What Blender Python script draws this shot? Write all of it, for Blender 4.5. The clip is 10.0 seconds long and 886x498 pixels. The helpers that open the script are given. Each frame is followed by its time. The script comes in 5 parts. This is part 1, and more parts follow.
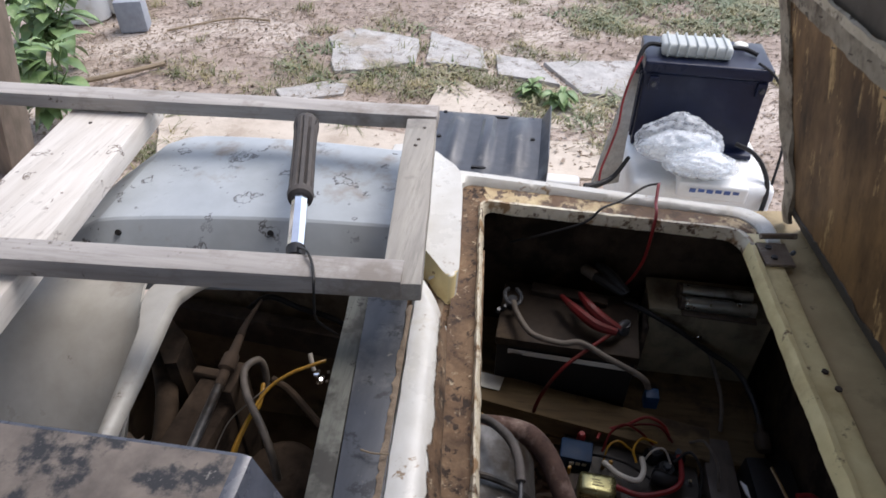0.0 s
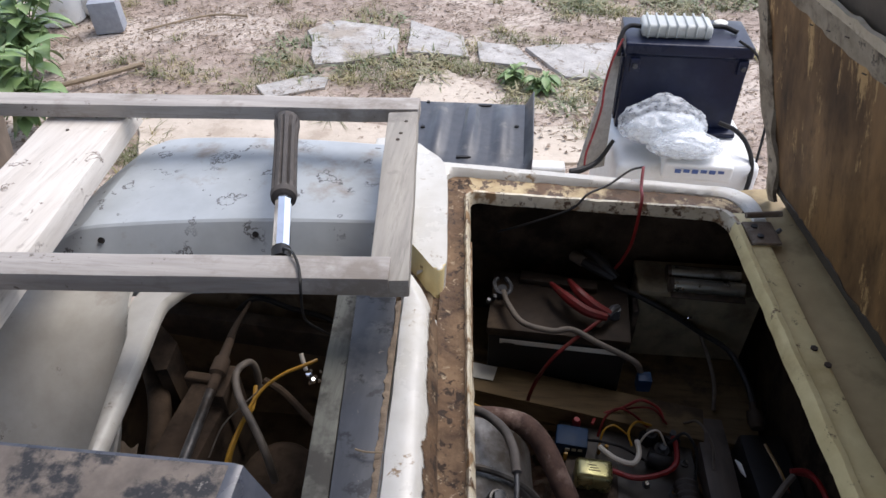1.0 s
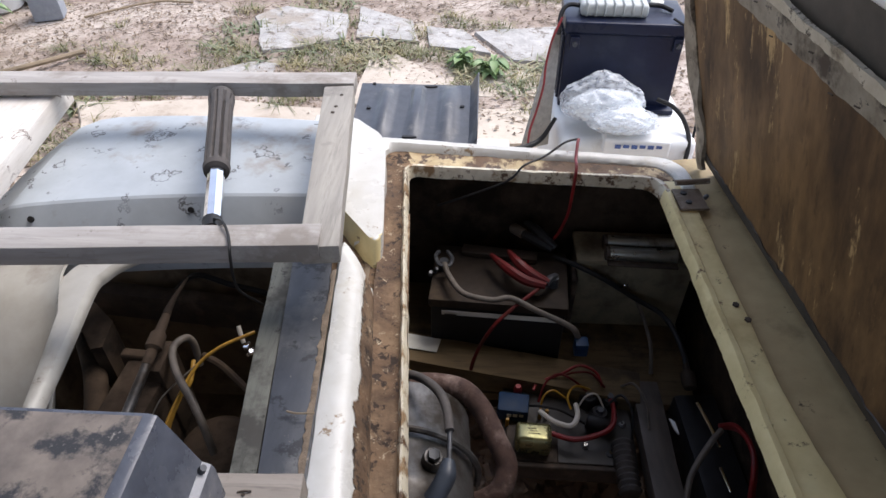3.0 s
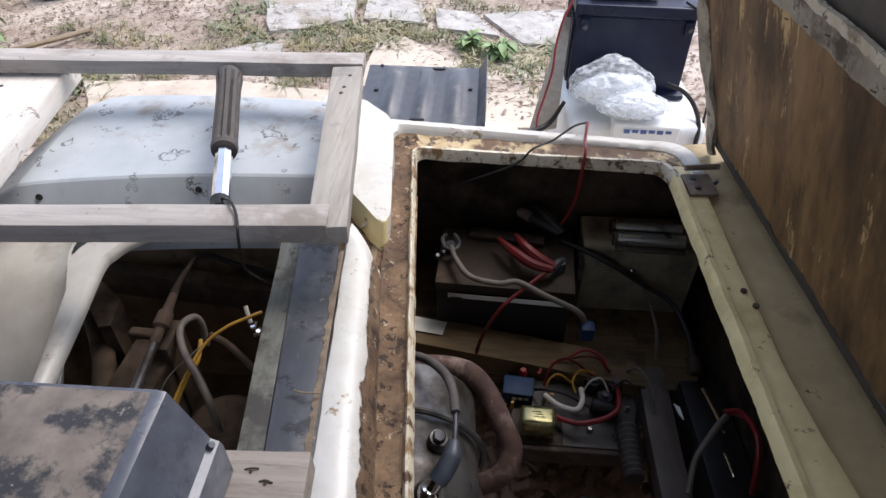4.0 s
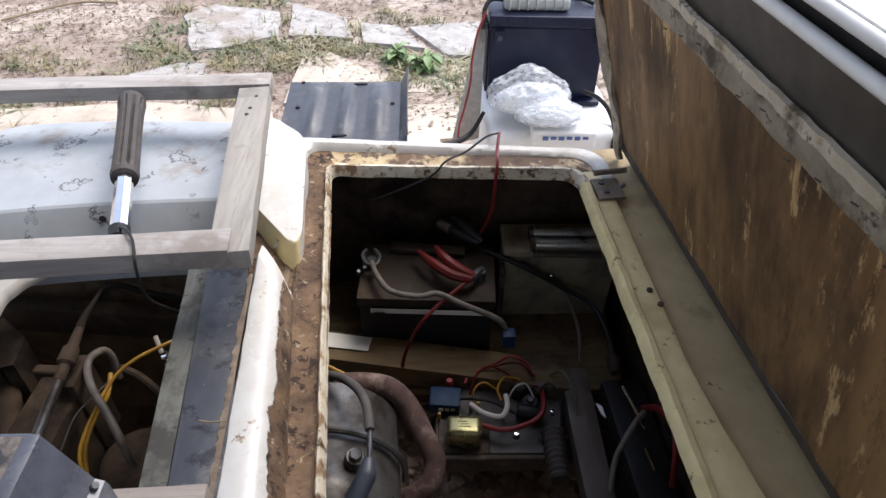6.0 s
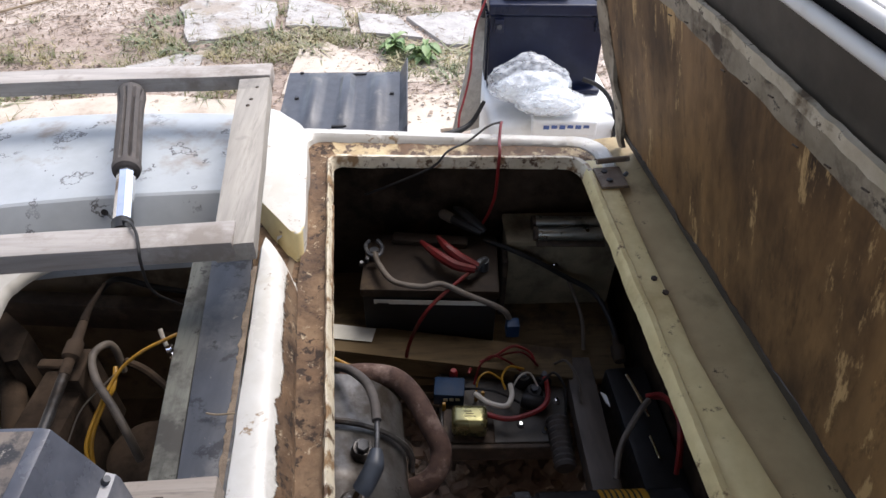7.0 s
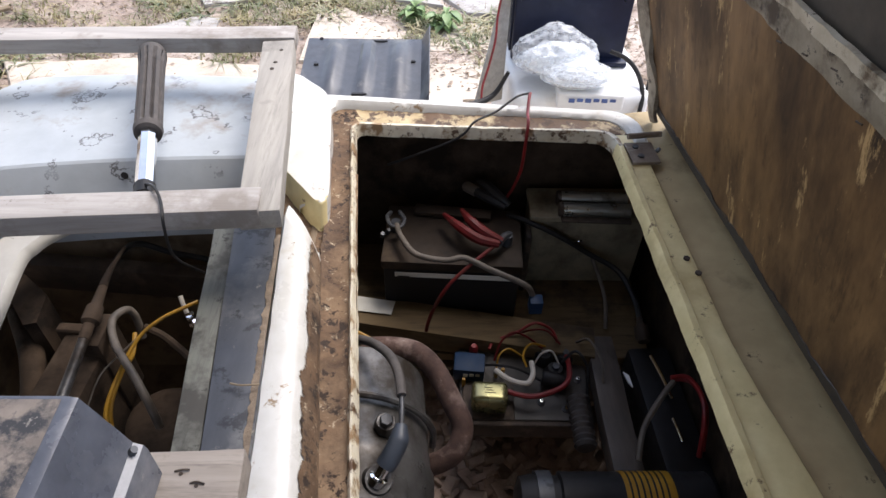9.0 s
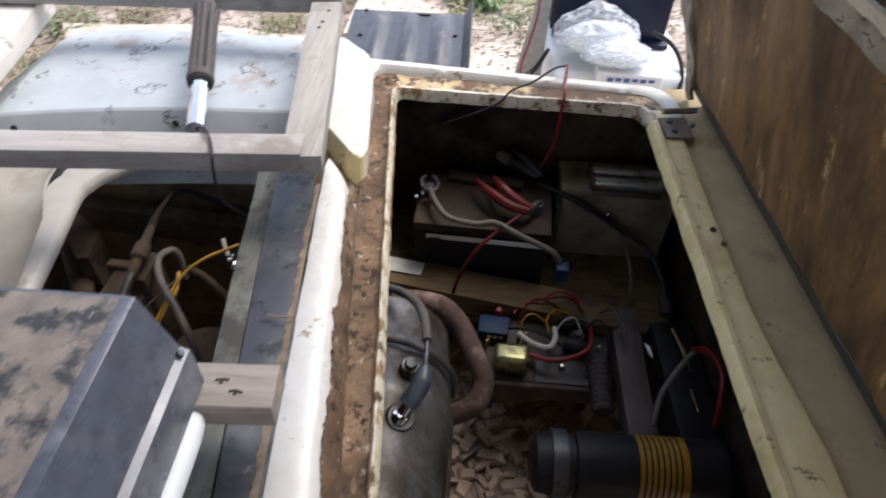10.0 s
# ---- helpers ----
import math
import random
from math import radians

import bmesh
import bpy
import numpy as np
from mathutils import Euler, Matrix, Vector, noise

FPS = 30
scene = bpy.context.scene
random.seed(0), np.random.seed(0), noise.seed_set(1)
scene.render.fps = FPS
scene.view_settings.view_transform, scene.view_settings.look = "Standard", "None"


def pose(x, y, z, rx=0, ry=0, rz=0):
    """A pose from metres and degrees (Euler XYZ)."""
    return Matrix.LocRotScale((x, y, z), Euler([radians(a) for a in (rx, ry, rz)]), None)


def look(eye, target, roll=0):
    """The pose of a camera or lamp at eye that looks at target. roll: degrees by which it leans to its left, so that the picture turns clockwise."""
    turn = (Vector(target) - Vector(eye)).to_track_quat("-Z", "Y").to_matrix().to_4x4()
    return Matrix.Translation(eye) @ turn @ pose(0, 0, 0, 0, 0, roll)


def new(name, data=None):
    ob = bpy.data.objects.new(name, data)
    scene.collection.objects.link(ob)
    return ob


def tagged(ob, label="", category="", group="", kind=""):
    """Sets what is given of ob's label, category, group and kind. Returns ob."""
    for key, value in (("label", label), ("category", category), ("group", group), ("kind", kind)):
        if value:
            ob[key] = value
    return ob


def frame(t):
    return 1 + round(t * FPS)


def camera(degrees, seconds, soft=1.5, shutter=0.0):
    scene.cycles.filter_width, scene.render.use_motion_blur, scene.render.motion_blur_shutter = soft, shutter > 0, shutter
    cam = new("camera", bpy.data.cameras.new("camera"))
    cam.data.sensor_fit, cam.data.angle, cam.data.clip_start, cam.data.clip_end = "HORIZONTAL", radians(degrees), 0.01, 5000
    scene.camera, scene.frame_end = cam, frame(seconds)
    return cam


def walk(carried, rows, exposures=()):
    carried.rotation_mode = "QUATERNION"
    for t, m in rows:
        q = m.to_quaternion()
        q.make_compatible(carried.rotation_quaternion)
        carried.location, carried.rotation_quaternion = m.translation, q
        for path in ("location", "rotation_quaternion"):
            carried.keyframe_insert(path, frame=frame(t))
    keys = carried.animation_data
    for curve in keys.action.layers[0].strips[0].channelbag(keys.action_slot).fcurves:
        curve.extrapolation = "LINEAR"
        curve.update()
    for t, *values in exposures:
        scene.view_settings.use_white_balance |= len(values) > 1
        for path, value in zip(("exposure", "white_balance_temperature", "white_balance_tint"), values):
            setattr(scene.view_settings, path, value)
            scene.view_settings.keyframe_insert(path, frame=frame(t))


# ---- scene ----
cam = camera(67.9, 10.0, shutter=0.4)
METRES, EYE, TILT, LEAN, TURN = 0.32, 1.35, -38.0, 0.0, 6.0
EXPOSURES = [(0.0, 1.02, 6500, 14), (2.5, 1.18, 6500, 14), (5.0, 1.34, 6560, 14), (7.5, 1.44, 6650, 14), (9.0, 1.52, 6650, 14), (10.0, 1.46, 6600, 14)]
PATH = [
    (0, (0.062, 0.027, 1.361), (-0.156, 1.562, 0.098), 0.6),
    (0.5, (0.048, 0.035, 1.352), (-0.192, 1.528, 0.042), 0.1),
    (1, (0.067, 0.036, 1.365), (-0.121, 1.552, 0.074), -1.3),
    (1.5, (0.077, 0.012, 1.35), (-0.119, 1.489, 0.015), -1.0),
    (2, (0.11, 0.014, 1.359), (-0.018, 1.516, 0.044), -1.7),
    (2.5, (0.115, 0.008, 1.352), (0.041, 1.527, 0.053), -0.1),
    (4, (0.11, 0.005, 1.341), (0.018, 1.484, -0.002), 0.3),
    (4.5, (0.123, 0.015, 1.343), (0.091, 1.494, -0.004), 0.7),
    (5, (0.132, 0.011, 1.347), (0.157, 1.495, 0.006), 1.9),
    (5.5, (0.153, 0.012, 1.342), (0.204, 1.492, -0.001), 1.4),
    (6, (0.169, 0.007, 1.35), (0.225, 1.509, 0.031), 0.9),
    (7.5, (0.153, 0.01, 1.344), (0.216, 1.468, -0.024), 0.5),
    (8, (0.145, 0.012, 1.338), (0.227, 1.447, -0.053), 1.9),
    (8.5, (0.132, 0.021, 1.335), (0.175, 1.456, -0.057), 1.7),
    (9, (0.132, 0.028, 1.33), (0.17, 1.456, -0.07), 1.5),
    (9.5, (0.146, 0.013, 1.329), (0.223, 1.44, -0.071), 2.5),
    (10, (0.134, -0.03, 1.321), (0.08, 1.371, -0.105), 2.0),
]
walk(cam, [(t, look(eye, target, roll)) for t, eye, target, roll in PATH], EXPOSURES)

# ---- world and light ----
GROUND = 0.12
# far edge of the unseen ceiling; sets where its shade begins
BLOCKER_EDGE = 0.97
world = bpy.data.worlds.new("sky")
scene.world = world
world.use_nodes = True
wn = world.node_tree
sky = wn.nodes.new("ShaderNodeTexSky")
sky.sky_type = "NISHITA"
sky.sun_disc = False
sky.sun_elevation = radians(59)
sky.sun_rotation = radians(45)
sky.dust_density = 1.0
wn.nodes["Background"].inputs["Strength"].default_value = 0.15
pale = wn.nodes.new("ShaderNodeHueSaturation")
pale.inputs["Saturation"].default_value = 0.7
wn.links.new(sky.outputs[0], pale.inputs["Color"])
wn.links.new(pale.outputs[0], wn.nodes["Background"].inputs["Color"])
sun = new("sun", bpy.data.lights.new("sun", "SUN"))
sun.data.energy = 1.5
sun.data.angle = radians(35)
sun.data.color = (1.0, 0.97, 0.93)
sun.matrix_world = look((1.6, 1.6, 3.8), (0, 0, 0))


# ---- tools ----
def thing(name, loc, label, category, group="", kind=""):
    ob = new(name)
    ob.location = loc
    ob.empty_display_size = 0.02
    return tagged(ob, label, category, group, kind)


def origin_of(ob):
    p = Vector((0, 0, 0))
    while ob is not None:
        p += ob.location
        ob = ob.parent
    return p


def part(name, bm, material, parent=None, label="", smooth=38):
    me = bpy.data.meshes.new(name)
    if parent is not None:
        bmesh.ops.translate(bm, verts=bm.verts, vec=-origin_of(parent))
    bmesh.ops.recalc_face_normals(bm, faces=bm.faces)
    bm.to_mesh(me)
    bm.free()
    if smooth:
        me.polygons.foreach_set("use_smooth", [True] * len(me.polygons))
        me.set_sharp_from_angle(angle=radians(smooth))
    for m in material if isinstance(material, (list, tuple)) else (material,):
        me.materials.append(m)
    ob = new(name, me)
    ob.parent = parent
    if label:
        tagged(ob, label)
    return ob


def solo(name, bm, material, label, category, group="", kind="", smooth=38):
    """One mesh that is a thing by itself, with its origin at its base."""
    lo = Vector([min(v.co[i] for v in bm.verts) for i in range(3)])
    hi = Vector([max(v.co[i] for v in bm.verts) for i in range(3)])
    base = Vector(((lo.x + hi.x) / 2, (lo.y + hi.y) / 2, lo.z))
    bmesh.ops.translate(bm, verts=bm.verts, vec=-base)
    ob = part(name, bm, material, None, "", smooth)
    ob.location = base
    return tagged(ob, label, category, group, kind)


def bevel(bm, r, seg=2):
    if r > 0:
        es = [e for e in bm.edges if len(e.link_faces) == 2 and e.calc_face_angle(0) > 0.5]
        bmesh.ops.bevel(bm, geom=es, offset=r, segments=seg, profile=0.6, affect="EDGES", clamp_overlap=True)
    return bm


def box(x0, x1, y0, y1, z0, z1, r=0.003, seg=2, turn=0.0, cuts=0, rough=0.0):
    bm = bmesh.new()
    bmesh.ops.create_cube(bm, size=1)
    for v in bm.verts:
        v.co = Vector((v.co.x * (x1 - x0), v.co.y * (y1 - y0), v.co.z * (z1 - z0)))
    bevel(bm, r, seg)
    if cuts:
        long = sorted(bm.edges, key=lambda e: -e.calc_length())[:4]
        bmesh.ops.subdivide_edges(bm, edges=long, cuts=cuts, use_grid_fill=True)
    if rough:
        for v in bm.verts:
            v.co += noise.noise_vector(v.co * 14 + Vector((x0 * 9, y0 * 7, z0))) * rough
    c = Vector(((x0 + x1) / 2, (y0 + y1) / 2, (z0 + z1) / 2))
    bm.transform(Matrix.Translation(c) @ Matrix.Rotation(radians(turn), 4, "Z"))
    return bm


def beam(a, b, w, h, r=0.003, rough=0.0008, cuts=10, tilt=0.0):
    """Lumber whose top centre line runs from a to b; w across, h down."""
    a, b = Vector(a), Vector(b)
    d = (b - a)
    n = d.length
    bm = bmesh.new()
    bmesh.ops.create_cube(bm, size=1)
    for v in bm.verts:
        v.co = Vector(((v.co.x + 0.5) * n, v.co.y * w, (v.co.z - 0.5) * h))
    bevel(bm, r, 2)
    long = [e for e in bm.edges if abs(e.verts[0].co.x - e.verts[1].co.x) > n * 0.8]
    if cuts:
        bmesh.ops.subdivide_edges(bm, edges=long, cuts=cuts)
    if rough:
        for v in bm.verts:
            v.co += noise.noise_vector(v.co * 9 + a * 5) * rough * 2 + noise.noise_vector(v.co * 60 + a) * rough * 0.6
    x = d.normalized()
    y = Vector((0, 0, 1)).cross(x).normalized()
    z = x.cross(y)
    m = Matrix((x, y, z)).transposed().to_4x4()
    bm.transform(Matrix.Translation(a) @ m @ Matrix.Rotation(radians(tilt), 4, "X"))
    return bm


def prism(poly, z0, z1, r=0.003, seg=2, wob=0.0):
    bm = bmesh.new()
    lo = [bm.verts.new((x, y, z0)) for x, y in poly]
    hi = [bm.verts.new((x, y, z1)) for x, y in poly]
    bm.faces.new(lo[::-1])
    bm.faces.new(hi)
    for i in range(len(poly)):
        j = (i + 1) % len(poly)
        bm.faces.new((lo[i], lo[j], hi[j], hi[i]))
    bevel(bm, r, seg)
    return bm


def curve_points(pts, n=8):
    p = [Vector(q) for q in pts]
    if len(p) < 3:
        return [p[0].lerp(p[-1], i / 4) for i in range(5)]
    out = []
    ext = [2 * p[0] - p[1]] + p + [2 * p[-1] - p[-2]]
    for i in range(1, len(ext) - 2):
        a, b, c, d = ext[i - 1 : i + 3]
        for k in range(n):
            t = k / n
            out.append(0.5 * (2 * b + (c - a) * t + (2 * a - 5 * b + 4 * c - d) * t * t + (3 * b - a - 3 * c + d) * t ** 3))
    return out + [p[-1]]


def tube(pts, r, seg=10, n=8, bm=None, ends=True, radius=None):
    """A round bar swept along a smooth line; radius: optional function of 0..1."""
    bm = bm or bmesh.new()
    line = curve_points(pts, n)
    up = Vector((0.123, 0.37, 0.92))
    rings = []
    for i, q in enumerate(line):
        d = (line[min(i + 1, len(line) - 1)] - line[max(i - 1, 0)]).normalized()
        s = d.cross(up)
        if s.length < 1e-4:
            s = d.cross(Vector((1, 0, 0)))
        s.normalize()
        u = s.cross(d).normalized()
        up = u
        rr = radius(i / (len(line) - 1)) if radius else r
        rings.append([bm.verts.new(q + (s * math.cos(2 * math.pi * k / seg) + u * math.sin(2 * math.pi * k / seg)) * rr) for k in range(seg)])
    for a, b in zip(rings, rings[1:]):
        for k in range(seg):
            bm.faces.new((a[k], a[(k + 1) % seg], b[(k + 1) % seg], b[k]))
    if ends:
        bm.faces.new(rings[0][::-1])
        bm.faces.new(rings[-1])
    return bm


def turned(a, b, profile, seg=20, bm=None):
    """A turned form on the axis a-b: profile rows of (share of the way, radius)."""
    bm = bm or bmesh.new()
    a, b = Vector(a), Vector(b)
    d = (b - a).normalized()
    s = d.cross(Vector((0.3, 0.2, 0.93))).normalized()
    u = s.cross(d)
    rings = [[bm.verts.new(a.lerp(b, t) + (s * math.cos(2 * math.pi * k / seg) + u * math.sin(2 * math.pi * k / seg)) * r) for k in range(seg)] for t, r in profile]
    for p, q in zip(rings, rings[1:]):
        for k in range(seg):
            bm.faces.new((p[k], p[(k + 1) % seg], q[(k + 1) % seg], q[k]))
    bm.faces.new(rings[0][::-1])
    bm.faces.new(rings[-1])
    return bm


def hexhead(c, axis, r, h):
    c, axis = Vector(c), Vector(axis).normalized()
    return turned(c, c + axis * h, [(0, r), (0.8, r), (1, r * 0.86)], 6)


def slab_from(grid):
    """A sheet from rows of points, given as a list of lists."""
    bm = bmesh.new()
    vs = [[bm.verts.new(p) for p in row] for row in grid]
    for a, b in zip(vs, vs[1:]):
        for i in range(len(a) - 1):
            bm.faces.new((a[i], a[i + 1], b[i + 1], b[i]))
    return bm


def thicken(bm, t):
    bmesh.ops.recalc_face_normals(bm, faces=bm.faces)
    bmesh.ops.solidify(bm, geom=bm.faces[:], thickness=t)
    return bm


# ---- materials ----
def material(name, base, dark=None, scale=30.0, rough=0.6, metal=0.0, bump=0.15, stretch=(1, 1, 1), stain=None, stain_scale=5.0,
             stain_at=0.55, stain_soft=0.12, grain=0.0, spec=0.5, rough_var=0.15, speck=None, speck_scale=60.0, speck_at=0.68, bump_dist=0.002, scrawl=None, stain_map=None, speck_long=False, flake=None, flake_scale=80.0, flake_at=0.62):
    """base and dark mixed by fine noise; stain: colour of larger patches; speck: small marks; grain: wood lines along x of the stretch."""
    m = bpy.data.materials.new(name)
    m.use_nodes = True
    nt = m.node_tree
    bs = nt.nodes["Principled BSDF"]
    tc = nt.nodes.new("ShaderNodeTexCoord")
    mp = nt.nodes.new("ShaderNodeMapping")
    mp.inputs["Scale"].default_value = stretch
    info = nt.nodes.new("ShaderNodeObjectInfo")
    shift = nt.nodes.new("ShaderNodeVectorMath")
    shift.operation = "MULTIPLY_ADD"
    shift.inputs[1].default_value = (7.3, 3.1, 5.7)
    nt.links.new(info.outputs["Random"], shift.inputs[0])
    nt.links.new(tc.outputs["Object"], shift.inputs[2])
    nt.links.new(shift.outputs[0], mp.inputs["Vector"])

    def noise_node(sc, detail, src, rgh=0.6):
        n = nt.nodes.new("ShaderNodeTexNoise")
        n.inputs["Scale"].default_value = sc
        n.inputs["Detail"].default_value = detail
        n.inputs["Roughness"].default_value = rgh
        nt.links.new(src, n.inputs["Vector"])
        return n.outputs["Fac"]

    def ramp(src, lo, hi):
        r = nt.nodes.new("ShaderNodeMapRange")
        r.inputs["From Min"].default_value, r.inputs["From Max"].default_value = lo, hi
        nt.links.new(src, r.inputs["Value"])
        return r.outputs[0]

    def mix(fac, a, b):
        x = nt.nodes.new("ShaderNodeMix")
        x.data_type = "RGBA"
        nt.links.new(fac, x.inputs["Factor"])
        for sock, v in ((x.inputs[6], a), (x.inputs[7], b)):
            if isinstance(v, tuple):
                sock.default_value = (*v, 1)
            else:
                nt.links.new(v, sock)
        return x.outputs[2]

    dark = dark or tuple(c * 0.7 for c in base)
    fine = noise_node(scale, 8, mp.outputs[0])
    col = mix(ramp(fine, 0.3, 0.7), dark, base)
    if grain:
        w = noise_node(scale * 2.2, 4, mp.outputs[0], 0.8)
        col = mix(ramp(w, 0.52, 0.75), col, tuple(c * (1 - grain) for c in dark))
    broad_src = shift.outputs[0]
    if stain_map:
        mp2 = nt.nodes.new("ShaderNodeMapping")
        mp2.inputs["Scale"].default_value = stain_map
        nt.links.new(shift.outputs[0], mp2.inputs["Vector"])
        broad_src = mp2.outputs[0]
    broad = noise_node(stain_scale, 6, broad_src, 0.65)
    if stain:
        col = mix(ramp(broad, stain_at, stain_at + stain_soft), col, stain)
    if speck:
        sp = noise_node(speck_scale * 0.6, 8, mp.outputs[0] if speck_long else shift.outputs[0], 0.75)
        col = mix(ramp(sp, speck_at - 0.06, speck_at - 0.01), col, speck)
    if flake:
        fl = noise_node(flake_scale * 0.6, 9, tc.outputs["Object"], 0.8)
        col = mix(ramp(fl, flake_at - 0.05, flake_at - 0.01), col, flake)
    if scrawl:
        sq = noise_node(17, 6, shift.outputs[0], 0.62)
        up = ramp(sq, 0.585, 0.6)
        dn = ramp(sq, 0.63, 0.612)
        gate = ramp(noise_node(9, 3, mp.outputs[0], 0.6), 0.44, 0.54)
        a = nt.nodes.new("ShaderNodeMath")
        a.operation = "MULTIPLY"
        nt.links.new(up, a.inputs[0])
        nt.links.new(dn, a.inputs[1])
        g = nt.nodes.new("ShaderNodeMath")
        g.operation = "MULTIPLY"
        nt.links.new(a.outputs[0], g.inputs[0])
        nt.links.new(gate, g.inputs[1])
        col = mix(g.outputs[0], col, scrawl)
    nt.links.new(col, bs.inputs["Base Color"])
    r = nt.nodes.new("ShaderNodeMapRange")
    r.inputs["From Min"].default_value, r.inputs["From Max"].default_value = 0.3, 0.7
    r.inputs["To Min"].default_value, r.inputs["To Max"].default_value = max(0.05, rough - rough_var), min(1, rough + rough_var)
    nt.links.new(broad if stain else fine, r.inputs["Value"])
    nt.links.new(r.outputs[0], bs.inputs["Roughness"])
    bs.inputs["Metallic"].default_value = metal
    bs.inputs["Specular IOR Level"].default_value = spec
    if bump:
        b = nt.nodes.new("ShaderNodeBump")
        b.inputs["Strength"].default_value = bump
        b.inputs["Distance"].default_value = bump_dist
        nt.links.new(fine, b.inputs["Height"])
        nt.links.new(b.outputs[0], bs.inputs["Normal"])
    return m


M_RAIL = material("weathered_lumber", (0.47, 0.435, 0.40), (0.31, 0.285, 0.26), 26, 0.8, bump=0.4, stretch=(0.16, 2.2, 2.2), grain=0.14, stain=(0.25, 0.22, 0.19), stain_scale=8, stain_at=0.55, speck=(0.11, 0.09, 0.07), speck_at=0.68, speck_scale=34)
M_RAIL_Y = material("weathered_lumber_lengthwise", (0.4, 0.37, 0.32), (0.26, 0.24, 0.21), 26, 0.8, bump=0.4, stretch=(2.2, 0.16, 2.2), grain=0.1, stain=(0.2, 0.185, 0.165), stain_scale=9, stain_at=0.6, speck=(0.12, 0.1, 0.09), speck_at=0.74, speck_scale=45)
M_PLANK = material("pale_plank", (0.74, 0.70, 0.64), (0.58, 0.53, 0.47), 22, 0.78, bump=0.35, stretch=(2.0, 0.14, 2.0), grain=0.15, stain=(0.38, 0.32, 0.27), stain_scale=8, stain_at=0.6, scrawl=(0.2, 0.16, 0.13))
M_TAN = material("raw_tan_wood", (0.38, 0.325, 0.27), (0.26, 0.22, 0.18), 22, 0.78, bump=0.3, stretch=(0.16, 2.0, 2.0), grain=0.3, stain=(0.17, 0.135, 0.105), stain_scale=14, stain_at=0.56)
M_WHITE = material("cream_fibreglass", (0.61, 0.595, 0.55), (0.54, 0.52, 0.465), 40, 0.34, bump=0.06, stain=(0.43, 0.36, 0.245), stain_scale=9, stain_at=0.6, stain_soft=0.18, speck=(0.25, 0.17, 0.09), speck_at=0.67, speck_scale=55)
M_CREAM = material("yellowed_fibreglass", (0.82, 0.69, 0.37), (0.70, 0.57, 0.28), 30, 0.42, bump=0.08, stain=(0.5, 0.37, 0.165), stain_scale=6, stain_at=0.56, stain_soft=0.2, speck=(0.2, 0.12, 0.06), speck_at=0.66, speck_scale=45, spec=0.35)
# Grime stains over cream; the darker olive base paints in the lid's shade.
M_CHANNEL = material("shaded_soiled_channel", (0.50, 0.385, 0.21), (0.36, 0.27, 0.14), 12, 0.55, bump=0.08, stain=(0.15, 0.11, 0.058), stain_scale=8, stain_at=0.53, stain_soft=0.2, speck=(0.1, 0.07, 0.04), speck_at=0.68, speck_scale=40, spec=0.3)
# Brown bay grime taken near black: the deep shade of the bays is in the colour.
M_BAY = material("shade_darkened_bay_dirt", (0.066, 0.044, 0.028), (0.03, 0.02, 0.013), 22, 0.92, bump=0.4, stain=(0.018, 0.012, 0.008), stain_scale=9, stain_at=0.48, spec=0.2)
M_TUB = material("soiled_pale_tub", (0.40, 0.38, 0.335), (0.33, 0.31, 0.265), 25, 0.40, bump=0.08, stain=(0.15, 0.115, 0.08), stain_scale=5.5, stain_at=0.55, stain_soft=0.2, speck=(0.09, 0.068, 0.045), speck_at=0.68, speck_scale=34)
M_RUST = material("rusted_groove", (0.165, 0.098, 0.052), (0.055, 0.031, 0.017), 24, 0.9, bump=1.0, stain=(0.255, 0.17, 0.1), stain_scale=7, stain_at=0.48, stain_soft=0.2, speck=(0.03, 0.018, 0.011), speck_at=0.595, speck_scale=75, bump_dist=0.005, flake=(0.46, 0.37, 0.25), flake_scale=90, flake_at=0.635)
M_FARGROOVE = material("cream_groove_with_rust", (0.58, 0.47, 0.26), (0.36, 0.25, 0.125), 45, 0.6, bump=0.4, stain=(0.13, 0.072, 0.034), stain_scale=11, stain_at=0.46, stain_soft=0.08, speck=(0.08, 0.045, 0.022), speck_at=0.59, speck_scale=60)
M_LIP = material("stained_cream_lip", (0.74, 0.68, 0.54), (0.56, 0.48, 0.33), 40, 0.5, bump=0.4, stain=(0.28, 0.175, 0.085), stain_scale=26, stain_at=0.52, stain_soft=0.08, speck=(0.11, 0.06, 0.028), speck_at=0.595, speck_scale=60, bump_dist=0.003)
M_DIRT = material("crusted_dirt", (0.3, 0.23, 0.16), (0.17, 0.125, 0.085), 60, 0.95, bump=0.9, bump_dist=0.003)
M_STRIPWOOD = material("dark_grey_wood", (0.15, 0.152, 0.125), (0.085, 0.084, 0.07), 26, 0.75, bump=0.3, stretch=(2.2, 0.16, 2.2), grain=0.3, stain=(0.05, 0.047, 0.04), stain_scale=14, stain_at=0.5, speck=(0.03, 0.027, 0.022), speck_at=0.64, speck_scale=40)
M_FENDER = material("grey_painted_steel", (0.42, 0.455, 0.48), (0.34, 0.37, 0.39), 14, 0.5, bump=0.08, stain=(0.25, 0.21, 0.17), stain_scale=6.5, stain_at=0.58, stain_soft=0.14, scrawl=(0.09, 0.09, 0.09), speck=(0.22, 0.2, 0.18), speck_at=0.72, speck_scale=30)
